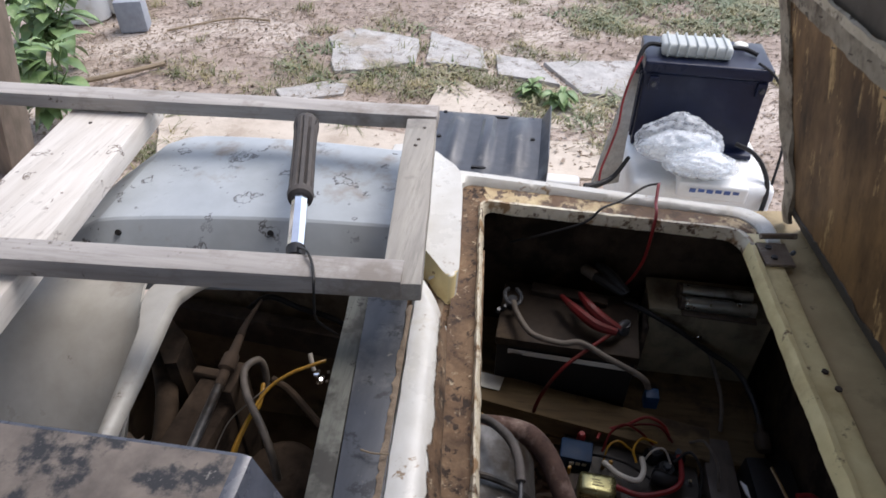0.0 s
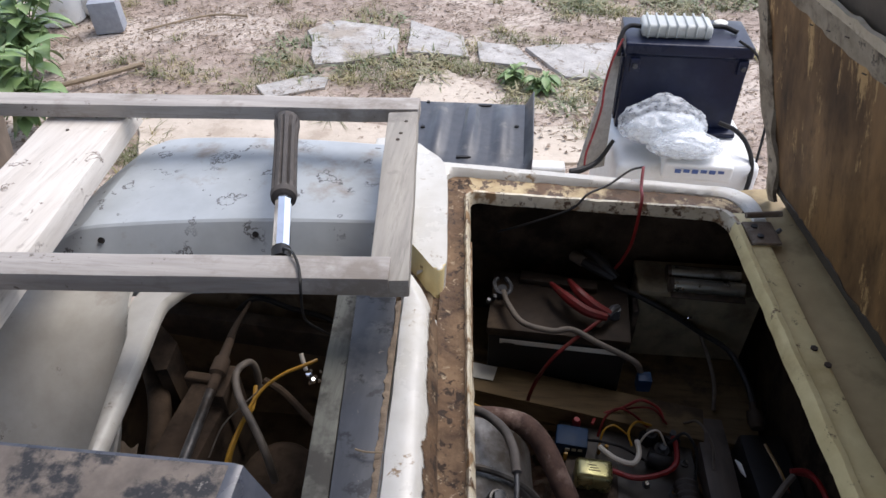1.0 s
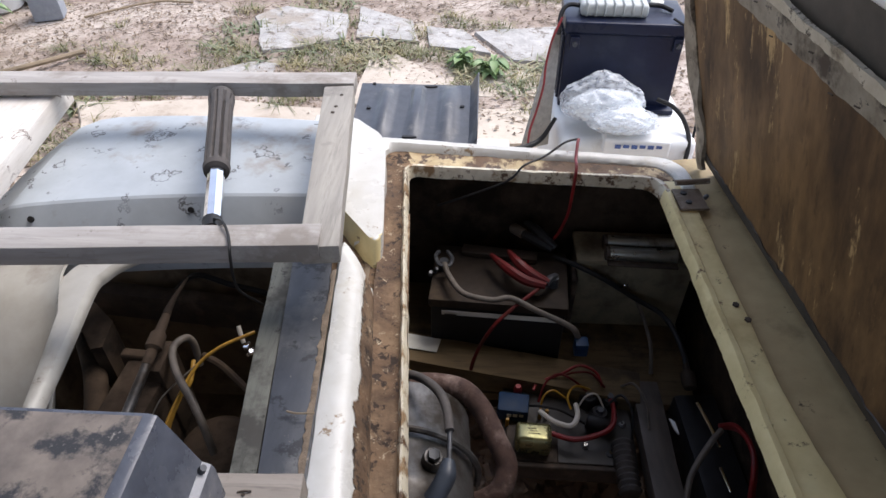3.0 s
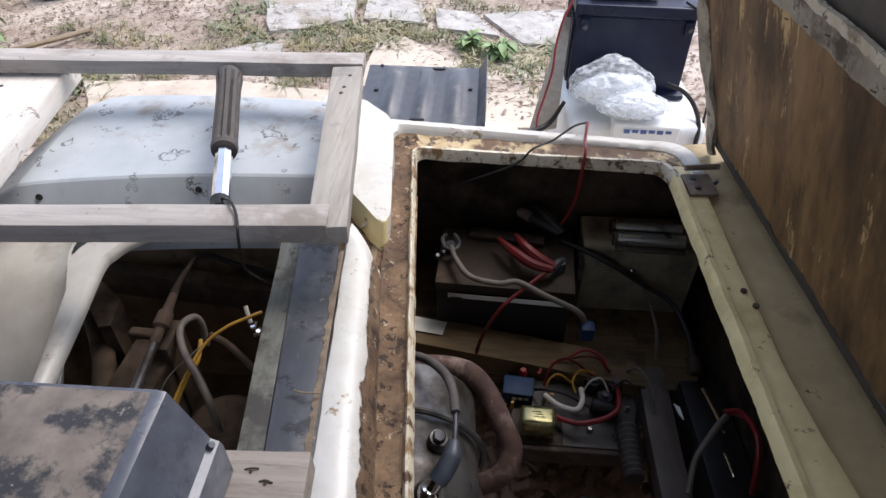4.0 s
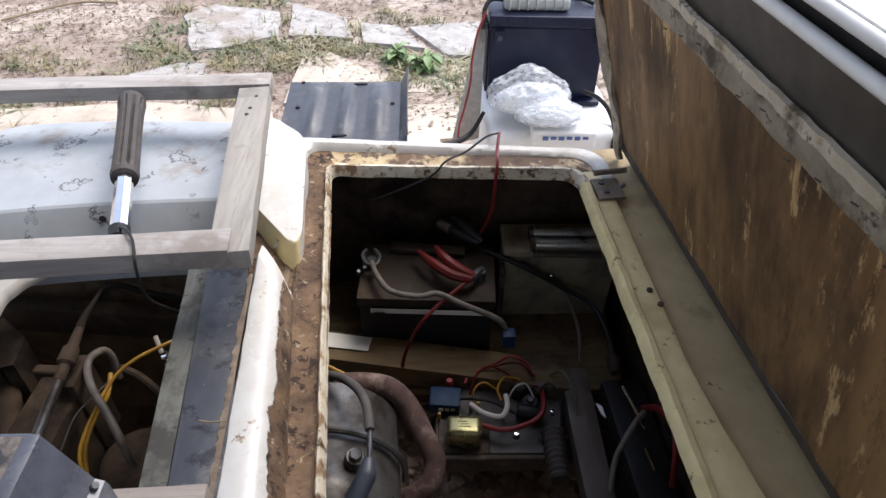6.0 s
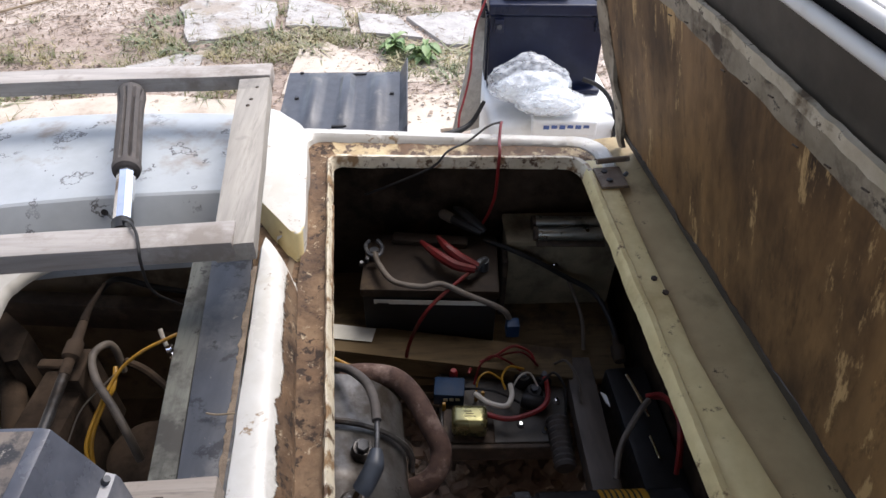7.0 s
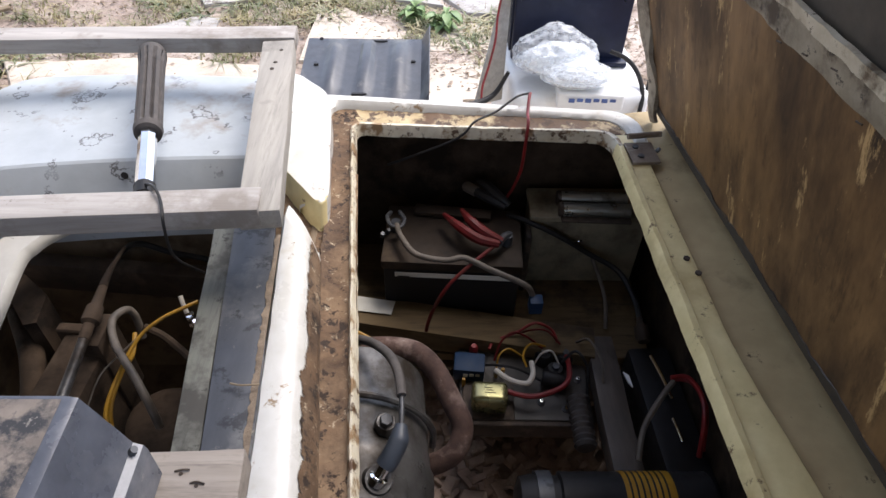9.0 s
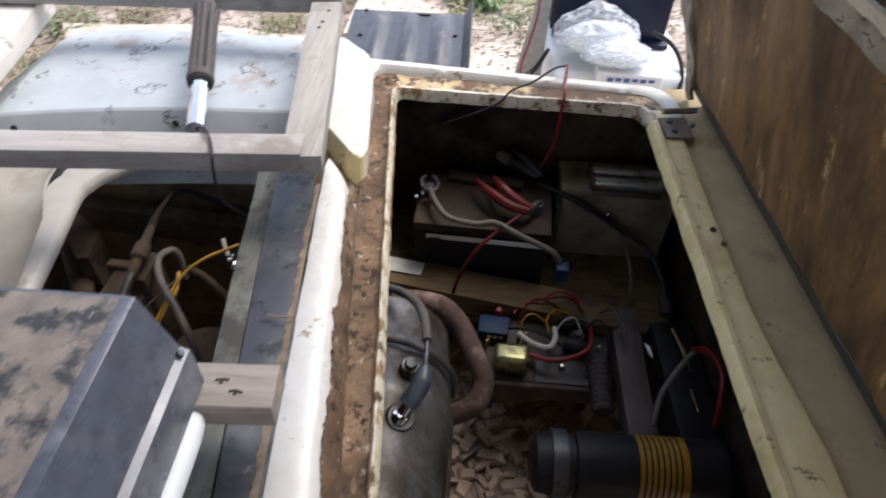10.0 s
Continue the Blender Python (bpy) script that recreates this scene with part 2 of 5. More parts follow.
M_PLY = material("stained_plywood", (0.31, 0.178, 0.074), (0.135, 0.075, 0.032), 5, 0.6, bump=0.3, stretch=(4, 4, 0.14), grain=0.5, stain=(0.045, 0.027, 0.015), stain_scale=3.0, stain_at=0.47, stain_soft=0.2, stain_map=(1.5, 1.5, 0.55), speck=(0.5, 0.33, 0.15), speck_at=0.63, speck_scale=9, speck_long=True, spec=0.3)
M_VINYL = material("torn_vinyl", (0.38, 0.33, 0.25), (0.18, 0.15, 0.105), 30, 0.6, bump=0.6, stain=(0.07, 0.05, 0.033), stain_scale=13, stain_at=0.5, stain_soft=0.12, speck=(0.05, 0.04, 0.03), speck_at=0.64, speck_scale=50)
M_WELT = material("worn_cream_welt", (0.62, 0.56, 0.44), (0.40, 0.34, 0.24), 30, 0.55, bump=0.5, stain=(0.12, 0.085, 0.05), stain_scale=18, stain_at=0.53, stain_soft=0.12, speck=(0.07, 0.05, 0.03), speck_at=0.63, speck_scale=50)
M_DARKBOARD = material("dark_vinyl_board", (0.06, 0.05, 0.04), (0.035, 0.03, 0.025), 30, 0.55, bump=0.2, stain=(0.16, 0.1, 0.04), stain_scale=9, stain_at=0.66)
M_BLACK = material("black_plastic", (0.022, 0.021, 0.021), (0.013, 0.012, 0.012), 60, 0.5, bump=0.08, spec=0.25)
M_BATTERY = material("battery_case", (0.012, 0.017, 0.042), (0.008, 0.011, 0.028), 30, 0.36, bump=0.05, stain=(0.022, 0.028, 0.05), stain_scale=6, spec=0.25)
M_DUSTBLACK = material("dusty_black_case", (0.045, 0.032, 0.022), (0.022, 0.016, 0.012), 26, 0.7, bump=0.2, stain=(0.07, 0.05, 0.032), stain_scale=11, spec=0.15)
# Black paint with dust specks; base lifted towards blue-grey to paint in reflected sky.
M_COVER = material("dusty_sky_lit_sheet", (0.125, 0.133, 0.155), (0.08, 0.085, 0.10), 50, 0.26, bump=0.06, stain=(0.25, 0.25, 0.255), stain_scale=12, stain_at=0.54, stain_soft=0.2, speck=(0.33, 0.31, 0.28), speck_at=0.69, speck_scale=60, spec=0.7)
M_TOPCOVER = material("dusty_cover_top", (0.36, 0.29, 0.225), (0.18, 0.145, 0.115), 34, 0.5, bump=0.15, stain=(0.05, 0.048, 0.048), stain_scale=30, stain_at=0.5, stain_soft=0.1, speck=(0.45, 0.4, 0.33), speck_at=0.7, speck_scale=50)
M_TRAY = material("black_tray_steel", (0.065, 0.07, 0.082), (0.042, 0.046, 0.054), 40, 0.42, bump=0.06, stain=(0.13, 0.13, 0.13), stain_scale=12, stain_at=0.58)
M_STEEL = material("worn_zinc_strip", (0.07, 0.073, 0.079), (0.04, 0.042, 0.047), 20, 0.45, 0.2, bump=0.08, stretch=(1.5, 0.4, 1.5), stain=(0.13, 0.128, 0.125), stain_scale=10, stain_at=0.54, stain_soft=0.14, speck=(0.02, 0.02, 0.022), speck_at=0.61, speck_scale=30, flake=(0.24, 0.21, 0.17), flake_scale=60, flake_at=0.67)
M_CHROME = material("chrome", (0.8, 0.8, 0.8), (0.7, 0.7, 0.7), 30, 0.12, 1.0, bump=0.02, rough_var=0.05)
M_ALU = material("cast_aluminium", (0.12, 0.115, 0.11), (0.06, 0.056, 0.052), 60, 0.4, 0.4, bump=0.4, stain=(0.035, 0.026, 0.018), stain_scale=12, stain_at=0.47, speck=(0.24, 0.23, 0.21), speck_at=0.73, speck_scale=45)
M_RUSTPIPE = material("rusty_exhaust", (0.11, 0.062, 0.046), (0.05, 0.028, 0.022), 50, 0.9, 0.1, bump=0.9, stain=(0.2, 0.14, 0.115), stain_scale=18, stain_at=0.52, speck=(0.3, 0.24, 0.2), speck_at=0.66, speck_scale=60)
M_RUBBER = material("dusty_rubber", (0.10, 0.088, 0.08), (0.05, 0.044, 0.04), 60, 0.75, bump=0.2, spec=0.3)
M_RED = material("red_insulation", (0.26, 0.012, 0.012), (0.15, 0.008, 0.008), 40, 0.5, bump=0.03, stain=(0.1, 0.02, 0.015), stain_scale=25, stain_at=0.58)
M_WHITEWIRE = material("white_insulation", (0.56, 0.52, 0.45), (0.44, 0.40, 0.34), 40, 0.5, bump=0.05)
M_DULLALU = material("dull_aluminium", (0.42, 0.42, 0.37), (0.26, 0.26, 0.22), 40, 0.35, 0.8, bump=0.1, stretch=(0.3, 2, 2), stain=(0.1, 0.09, 0.07), stain_scale=14, stain_at=0.54)
M_CHIP = material("pinkish_brown_rubble", (0.52, 0.39, 0.30), (0.3, 0.21, 0.16), 18, 0.9, bump=0.5, stain=(0.6, 0.5, 0.4), stain_scale=20, stain_at=0.58)
M_GREYWIRE = material("dirty_grey_cable", (0.14, 0.115, 0.09), (0.06, 0.048, 0.037), 45, 0.65, bump=0.2)
M_YELLOW = material("yellow_insulation", (0.42, 0.22, 0.012), (0.28, 0.14, 0.01), 40, 0.45, bump=0.03)
M_BLUE = material("blue_relay_plastic", (0.008, 0.032, 0.08), (0.005, 0.02, 0.05), 40, 0.45, bump=0.03, spec=0.2)
M_GOLD = material("chromate_plated_steel", (0.3, 0.28, 0.13), (0.2, 0.185, 0.09), 30, 0.3, 0.7, bump=0.05)
M_BROWNSTEEL = material("dirty_brown_steel", (0.08, 0.056, 0.04), (0.036, 0.026, 0.019), 40, 0.75, 0.2, bump=0.4, stain=(0.13, 0.097, 0.07), stain_scale=14)
M_OLDWOOD = material("old_dark_wood", (0.165, 0.115, 0.057), (0.09, 0.061, 0.031), 24, 0.8, bump=0.3, stretch=(0.2, 2, 2), grain=0.4, stain=(0.05, 0.034, 0.02), stain_scale=6, stain_at=0.52, spec=0.25)
M_INSIDE = material("soiled_inner_shell", (0.23, 0.17, 0.11), (0.13, 0.093, 0.06), 14, 0.85, bump=0.25, stain=(0.06, 0.044, 0.03), stain_scale=6, stain_at=0.52)
M_OLIVE = material("grimy_cream_panel", (0.28, 0.235, 0.15), (0.15, 0.125, 0.078), 12, 0.7, bump=0.15, stain=(0.07, 0.054, 0.034), stain_scale=9, stain_at=0.49, stain_soft=0.2)
M_STONE = material("flagstone", (0.50, 0.475, 0.44), (0.33, 0.31, 0.285), 14, 0.85, bump=0.9, stain=(0.33, 0.285, 0.235), stain_scale=5, stain_at=0.52, speck=(0.19, 0.16, 0.13), speck_at=0.62, speck_scale=26, bump_dist=0.014)
M_SAND = material("warm_flagstone", (0.6, 0.52, 0.43), (0.46, 0.39, 0.31), 12, 0.85, bump=0.7, stain=(0.4, 0.33, 0.26), stain_scale=6, stain_at=0.55, speck=(0.26, 0.2, 0.15), speck_at=0.66, speck_scale=30, bump_dist=0.01)
M_SOIL = material("dry_trodden_soil", (0.41, 0.325, 0.265), (0.25, 0.19, 0.15), 13, 0.95, bump=0.9, stain=(0.52, 0.44, 0.37), stain_scale=2.6, stain_at=0.48, speck=(0.2, 0.15, 0.11), speck_at=0.6, speck_scale=70, bump_dist=0.02)
M_GRASS = material("grass_blades", (0.19, 0.19, 0.075), (0.11, 0.12, 0.045), 8, 0.6, bump=0, stain=(0.34, 0.29, 0.14), stain_scale=7, stain_at=0.47)
M_LEAF = material("green_leaves", (0.22, 0.32, 0.12), (0.12, 0.2, 0.07), 12, 0.5, bump=0.1, stain=(0.33, 0.36, 0.18), stain_scale=9, stain_at=0.57)
M_WEED = material("grey_green_weeds", (0.19, 0.22, 0.11), (0.115, 0.14, 0.065), 9, 0.6, bump=0, stain=(0.32, 0.28, 0.16), stain_scale=5, stain_at=0.46)
# Darker copy of M_RED: the bay's dim light is put into the red.
M_CLAMP = material("dusty_dimmed_red", (0.14, 0.009, 0.009), (0.07, 0.007, 0.006), 30, 0.6, bump=0.1, stain=(0.07, 0.025, 0.018), stain_scale=20, stain_at=0.54, spec=0.25)
M_STRAW = material("dry_straw", (0.34, 0.26, 0.17), (0.2, 0.15, 0.095), 20, 0.85, bump=0)
M_BLOCK = material("grey_concrete", (0.33, 0.35, 0.38), (0.25, 0.26, 0.29), 40, 0.9, bump=0.4)
M_POST = material("dark_bark_post", (0.3, 0.24, 0.19), (0.16, 0.13, 0.1), 18, 0.9, bump=0.6, stretch=(2, 2, 0.3))
M_WHITEPL = material("white_plastic", (0.8, 0.8, 0.78), (0.72, 0.72, 0.7), 30, 0.45, bump=0.05, stain=(0.6, 0.57, 0.5), stain_scale=7, stain_at=0.62)
M_CHARGER = material("pale_grey_charger", (0.5, 0.52, 0.5), (0.42, 0.44, 0.42), 30, 0.45, bump=0.05)
M_LABEL = material("printed_label", (0.7, 0.68, 0.6), (0.6, 0.58, 0.5), 40, 0.5, bump=0.02)
M_INK = material("blue_ink", (0.08, 0.14, 0.35), (0.06, 0.1, 0.26), 40, 0.5, bump=0)

M_BAG = bpy.data.materials.new("clear_plastic_bag")
M_BAG.use_nodes = True
bag_nt = M_BAG.node_tree
bag_bs = bag_nt.nodes["Principled BSDF"]
bag_bs.inputs["Base Color"].default_value = (0.85, 0.88, 0.9, 1)
bag_bs.inputs["Roughness"].default_value = 0.3
bag_tr = bag_nt.nodes.new("ShaderNodeBsdfTransparent")
bag_mx = bag_nt.nodes.new("ShaderNodeMixShader")
bag_no = bag_nt.nodes.new("ShaderNodeTexNoise")
bag_no.inputs["Scale"].default_value = 12
bag_rg = bag_nt.nodes.new("ShaderNodeMapRange")
bag_rg.inputs["From Min"].default_value, bag_rg.inputs["From Max"].default_value = 0.35, 0.65
bag_rg.inputs["To Min"].default_value, bag_rg.inputs["To Max"].default_value = 0.16, 0.5
bag_nt.links.new(bag_no.outputs["Fac"], bag_rg.inputs["Value"])
bag_nt.links.new(bag_rg.outputs[0], bag_mx.inputs[0])
bag_nt.links.new(bag_tr.outputs[0], bag_mx.inputs[1])
bag_nt.links.new(bag_bs.outputs[0], bag_mx.inputs[2])
bag_nt.links.new(bag_mx.outputs[0], bag_nt.nodes["Material Output"].inputs["Surface"])
M_FOAM = material("white_foam", (0.8, 0.83, 0.85), (0.66, 0.7, 0.73), 25, 0.5, bump=0.1)
M_HINGE = material("rusty_hinge_steel", (0.24, 0.19, 0.14), (0.12, 0.085, 0.06), 40, 0.6, 0.3, bump=0.4, stain=(0.32, 0.29, 0.25), stain_scale=25)

# ---- ground ----
def spread(lo, hi, mid0, mid1, step, far):
    a = [mid0 + step * i for i in range(int((mid1 - mid0) / step) + 1)]
    left, right = [], []
    s, p = step, mid0
    while p > lo:
        s *= far
        p -= s
        left.append(max(p, lo))
    s, p = step, mid1
    while p < hi:
        s *= far
        p += s
        right.append(min(p, hi))
    return left[::-1] + a + right


def ground_z(x, y):
    near = max(0.0, 1 - math.hypot(x, y - 2) / 12)
    return GROUND + near * (0.012 * noise.noise((x * 2.3, y * 2.3, 0)) + 0.006 * noise.noise((x * 9, y * 9, 3)))


gx, gy = spread(-150, 150, -2.6, 1.6, 0.06, 1.35), spread(-150, 300, 0.4, 4.4, 0.06, 1.35)
tagged(part("ground", slab_from([[(x, y, ground_z(x, y)) for x in gx] for y in gy]), M_SOIL, None, "", 80),
       "dry brown trodden soil with scattered litter", "ground", kind="structure")


# ---- flagstones ----
def flagstone(poly, h, mat, label):
    pts = []
    for i, (x, y) in enumerate(poly):
        x2, y2 = poly[(i + 1) % len(poly)]
        for k in range(4):
            t = k / 4
            px, py = x + (x2 - x) * t, y + (y2 - y) * t
            o = noise.noise_vector((px * 6, py * 6, 1)) * 0.022
            pts.append((px + o.x, py + o.y))
    bm = bmesh.new()
    rings = []
    cx, cy = sum(p[0] for p in pts) / len(pts), sum(p[1] for p in pts) / len(pts)
    for s, z in ((1.0, GROUND - 0.03), (1.0, GROUND + h - 0.008), (0.985, GROUND + h), (0.7, GROUND + h), (0.35, GROUND + h)):
        rings.append([bm.verts.new((cx + (x - cx) * s, cy + (y - cy) * s, z + (noise.noise((x * s * 7, y * s * 7, 5)) * 0.006 if z > GROUND else 0))) for x, y in pts])
    mid = bm.verts.new((cx, cy, GROUND + h + 0.002))
    n = len(pts)
    for a, b in zip(rings, rings[1:]):
        for k in range(n):
            bm.faces.new((a[k], a[(k + 1) % n], b[(k + 1) % n], b[k]))
    for k in range(n):
        bm.faces.new((rings[-1][k], rings[-1][(k + 1) % n], mid))
    return solo("flagstone", bm, mat, label, "stone", "flagstones of the path")


STONES = [
    ([(-.94, 3.04), (-.81, 3.17), (-.51, 3.09), (-.47, 2.82), (-.63, 2.71), (-.80, 2.66)], .05, M_STONE),
    ([(-.47, 3.20), (-.19, 3.04), (-.15, 2.80), (-.43, 2.83)], .04, M_STONE),
    ([(-.12, 2.97), (.05, 2.94), (.19, 2.70), (-.10, 2.76)], .035, M_STONE),
    ([(.10, 2.93), (.25, 2.96), (.52, 3.0), (.46, 2.61), (.28, 2.64)], .03, M_STONE),
    ([(-.33, 2.61), (-.226, 2.67), (.03, 2.40), (.02, 2.22), (-.36, 2.22)], .035, M_SAND),
    ([(-.99, 2.47), (-.82, 2.58), (-.72, 2.567), (-.70, 2.46), (-.92, 2.38)], .03, M_STONE),
    ([(-1.40, 2.19), (-.81, 2.22), (-.39, 2.17), (-.30, 1.80), (-1.22, 1.86)], .04, M_SAND),
    ([(.56, 2.95), (.85, 2.98), (.86, 2.62), (.52, 2.6)], .03, M_STONE),
    ([(.10, 2.52), (.34, 2.55), (.36, 2.32), (.08, 2.30)], .025, M_SAND),
    ([(.42, 2.52), (.72, 2.5), (.7, 2.15), (.40, 2.2)], .03, M_STONE),
    ([(.10, 2.22), (.32, 2.24), (.34, 1.98), (.12, 1.95)], .025, M_SAND),
    ([(-.22, 2.14), (.02, 2.14), (.05, 1.88), (-.24, 1.85)], .025, M_STONE),
]
for poly, h, mat in STONES:
    flagstone(poly, h * .42, mat, "uneven pale grey flagstone bedded in soil" if mat is M_STONE else "uneven sandy flagstone bedded in soil")


# ---- grass, straw and leaf litter ----
def tuft_mesh(spots, per, length, width, spread_r, lean, seed):
    rng = random.Random(seed)
    verts, faces = [], []
    for x, y, size in spots:
        for _ in range(int(per * size)):
            a, r = rng.uniform(0, 6.283), spread_r * size * rng.random() ** 0.6
            px, py = x + math.cos(a) * r, y + math.sin(a) * r * 0.8
            L = length * rng.uniform(0.4, 1.2)
            d = rng.uniform(0, 6.283)
            k = rng.uniform(lean * 0.4, lean)
            w = width * rng.uniform(0.6, 1.2)
            sx, sy = -math.sin(d) * w, math.cos(d) * w
            pz = ground_z(px, py) - 0.004
            base = len(verts)
            for t in (0, 0.5, 1):
                bx, by = px + math.cos(d) * L * k * t * t, py + math.sin(d) * L * k * t * t
                bz = pz + L * t * (1 - 0.45 * k * t)
                ww = 1 - t * 0.85
                verts += [(bx - sx * ww, by - sy * ww, bz), (bx + sx * ww, by + sy * ww, bz)]
            faces += [(base, base + 1, base + 3, base + 2), (base + 2, base + 3, base + 5, base + 4)]
    return verts, faces


def stuff(name, verts, faces, mat, label, category):
    me = bpy.data.meshes.new(name)
    me.from_pydata(verts, [], faces)
    me.materials.append(mat)
    return tagged(new(name, me), label, category, kind="stuff")


rng = random.Random(4)
TUFTS = [(-.45, 2.62, 1.1), (-.3, 2.72, 1.0), (-.62, 2.58, .8), (-.15, 2.68, .7), (-1.45, 2.6, 1.1), (-1.3, 2.55, .8), (-1.05, 2.5, .9), (-.7, 3.3, 1.0), (-.85, 2.92, .6), (-1.0, 3.15, .6),
         (.05, 2.62, .7), (.2, 2.55, .7), (.1, 2.4, .8), (.3, 2.45, .6), (.45, 2.3, .6), (-1.28, 1.95, 1.0), (-1.35, 1.85, 1.0), (-.55, 2.3, .6), (.0, 3.1, .5), (.3, 3.3, .6), (-.25, 2.2, .7), (-.5, 2.7, 1.0), (-.42, 2.55, .9), (-.2, 2.72, .9), (-1.0, 2.7, .8), (-.88, 2.66, .8), (-.05, 2.68, .8), (.05, 3.02, .7), (.22, 2.98, .7), (-.46, 3.0, .7), (-.16, 2.92, .7), (.32, 2.4, .8), (-.62, 2.25, .8), (-1.15, 2.3, .8), (-1.42, 2.25, 1.1), (.0, 2.15, .7), (.36, 2.2, .7)]
TUFTS += [(rng.uniform(.3, 1.6), rng.uniform(3.3, 4.2), rng.uniform(.6, 1.2)) for _ in range(34)]
TUFTS += [(rng.uniform(-2.4, 1.2), rng.uniform(2.0, 4.2), rng.uniform(.2, .5)) for _ in range(46)]
stuff("grass", *tuft_mesh(TUFTS, 105, 0.062, 0.0032, 0.13, 1.6, 2), M_GRASS, "sparse low green grass among the stones", "grass")
WEEDS = [(rng.uniform(.25, 1.5), rng.uniform(3.45, 4.3), rng.uniform(.8, 1.5)) for _ in range(46)] + [(rng.uniform(-.95, -.2), rng.uniform(2.56, 2.78), rng.uniform(.3, .6)) for _ in range(9)]
WEEDS += [(rng.uniform(.05, .4), rng.uniform(2.36, 2.6), rng.uniform(.4, .7)) for _ in range(8)] + [(-.62, 3.22, .9), (-.75, 3.12, .7), (-.98, 2.9, .8), (-1.0, 2.72, .6), (-1.42, 2.2, 1.0), (-1.5, 2.1, 1.0)]
stuff("weeds", *tuft_mesh(WEEDS, 60, 0.06, 0.0085, 0.15, 1.7, 31), M_WEED, "low broad-leaved green weeds over the soil", "weeds")
straw_spots = [(rng.uniform(-2.3, -.6), rng.uniform(2.2, 4.0), 1) for _ in range(60)] + [(-1.35, 3.0, 2.2), (-1.5, 3.1, 2.0), (-1.2, 3.15, 1.6), (-1.7, 2.85, 1.6)]
straw_spots += [(rng.uniform(-.6, 1.2), rng.uniform(2.0, 3.8), 1) for _ in range(40)]
stuff("dry_straw", *tuft_mesh(straw_spots, 22, 0.07, 0.0016, 0.16, 2.1, 8), M_STRAW, "dry brown straw and stalks on the soil", "straw")


def litter(seed, count):
    r = random.Random(seed)
    verts, faces = [], []
    for _ in range(count):
        x, y = r.uniform(-2.4, 1.3), r.uniform(1.6, 4.0)
        if x < -.5 and r.random() < .3:
            x -= .4
        s, a = r.uniform(.003, .010), r.uniform(0, 6.28)
        z = ground_z(x, y) + r.uniform(.002, .012)
        b = len(verts)
        for k in range(5):
            t = a + k * 1.2566
            verts.append((x + math.cos(t) * s * (1.6 if k == 0 else .8), y + math.sin(t) * s, z + r.uniform(-.004, .008)))
        faces.append((b, b + 1, b + 2, b + 3, b + 4))
    return verts, faces


stuff("leaf_litter", *litter(3, 5200), material("brown_leaf_litter", (.27, .2, .14), (.16, .115, .08), 6, .9, bump=0, stain=(.45, .36, .27), stain_scale=15), "small brown leaves and crumbs on the soil", "leaves")
def twigs(seed, count):
    r = random.Random(seed)
    verts, faces = [], []
    for _ in range(count):
        x, y = r.uniform(-2.4, 1.2), r.uniform(1.7, 4.1)
        a, l, w = r.uniform(-.9, .9), r.uniform(.012, .05), r.uniform(.0008, .002)
        dx, dy = math.cos(a) * l, math.sin(a) * l
        z0, z1 = ground_z(x, y) + .003, ground_z(x + dx, y + dy) + r.uniform(.004, .012)
        q = len(verts)
        verts += [(x, y - w, z0), (x, y + w, z0), (x + dx, y + dy + w, z1), (x + dx, y + dy - w, z1), (x, y, z0 + w), (x + dx, y + dy, z1 + w)]
        faces += [(q, q + 4, q + 5, q + 3), (q + 4, q + 1, q + 2, q + 5)]
    return verts, faces


stuff("twigs", *twigs(21, 5200), material("brown_twigs", (.24, .17, .115), (.12, .085, .06), 4, .9, bump=0, stain=(.42, .34, .25), stain_scale=9), "fine brown twigs and chips strewn on the soil", "twigs")
solo("stick", tube([(-1.86, 2.35, GROUND + .02), (-1.7, 2.45, GROUND + .03), (-1.56, 2.60, GROUND + .025)], .011, 7), M_STRAW, "dry bare stick lying on the soil", "stick")
solo("stick", tube([(-1.75, 3.0, GROUND + .012), (-1.5, 3.2, GROUND + .015), (-1.3, 3.22, GROUND + .01)], .006, 6), M_STRAW, "thin dry stick lying on the soil", "stick")
bm = box(-.065, .065, -.06, .06, 0, .15, .006, 2, 20)
bm.transform(Matrix.Translation((-1.93, 3.03, GROUND)))
solo("concrete_block", bm, M_BLOCK, "small grey concrete block on the soil", "block")
pot = turned((-2.24, 3.12, GROUND), (-2.24, 3.12, GROUND + .2), [(0, .10), (.05, .115), (.85, .13), (.9, .142), (1, .142), (1, .125), (.3, .10)], 28)
solo("plastic_bucket", pot, M_WHITEPL, "dirty white plastic bucket standing on soil", "bucket")
pot = turned((-2.06, 3.16, GROUND + .10), (-2.14, 3.40, GROUND + .12), [(0, .08), (.04, .10), (.8, .105), (.9, .11), (1, .10)], 28)
solo("plastic_bucket", pot, M_WHITEPL, "dirty white plastic bucket lying on its side", "bucket")


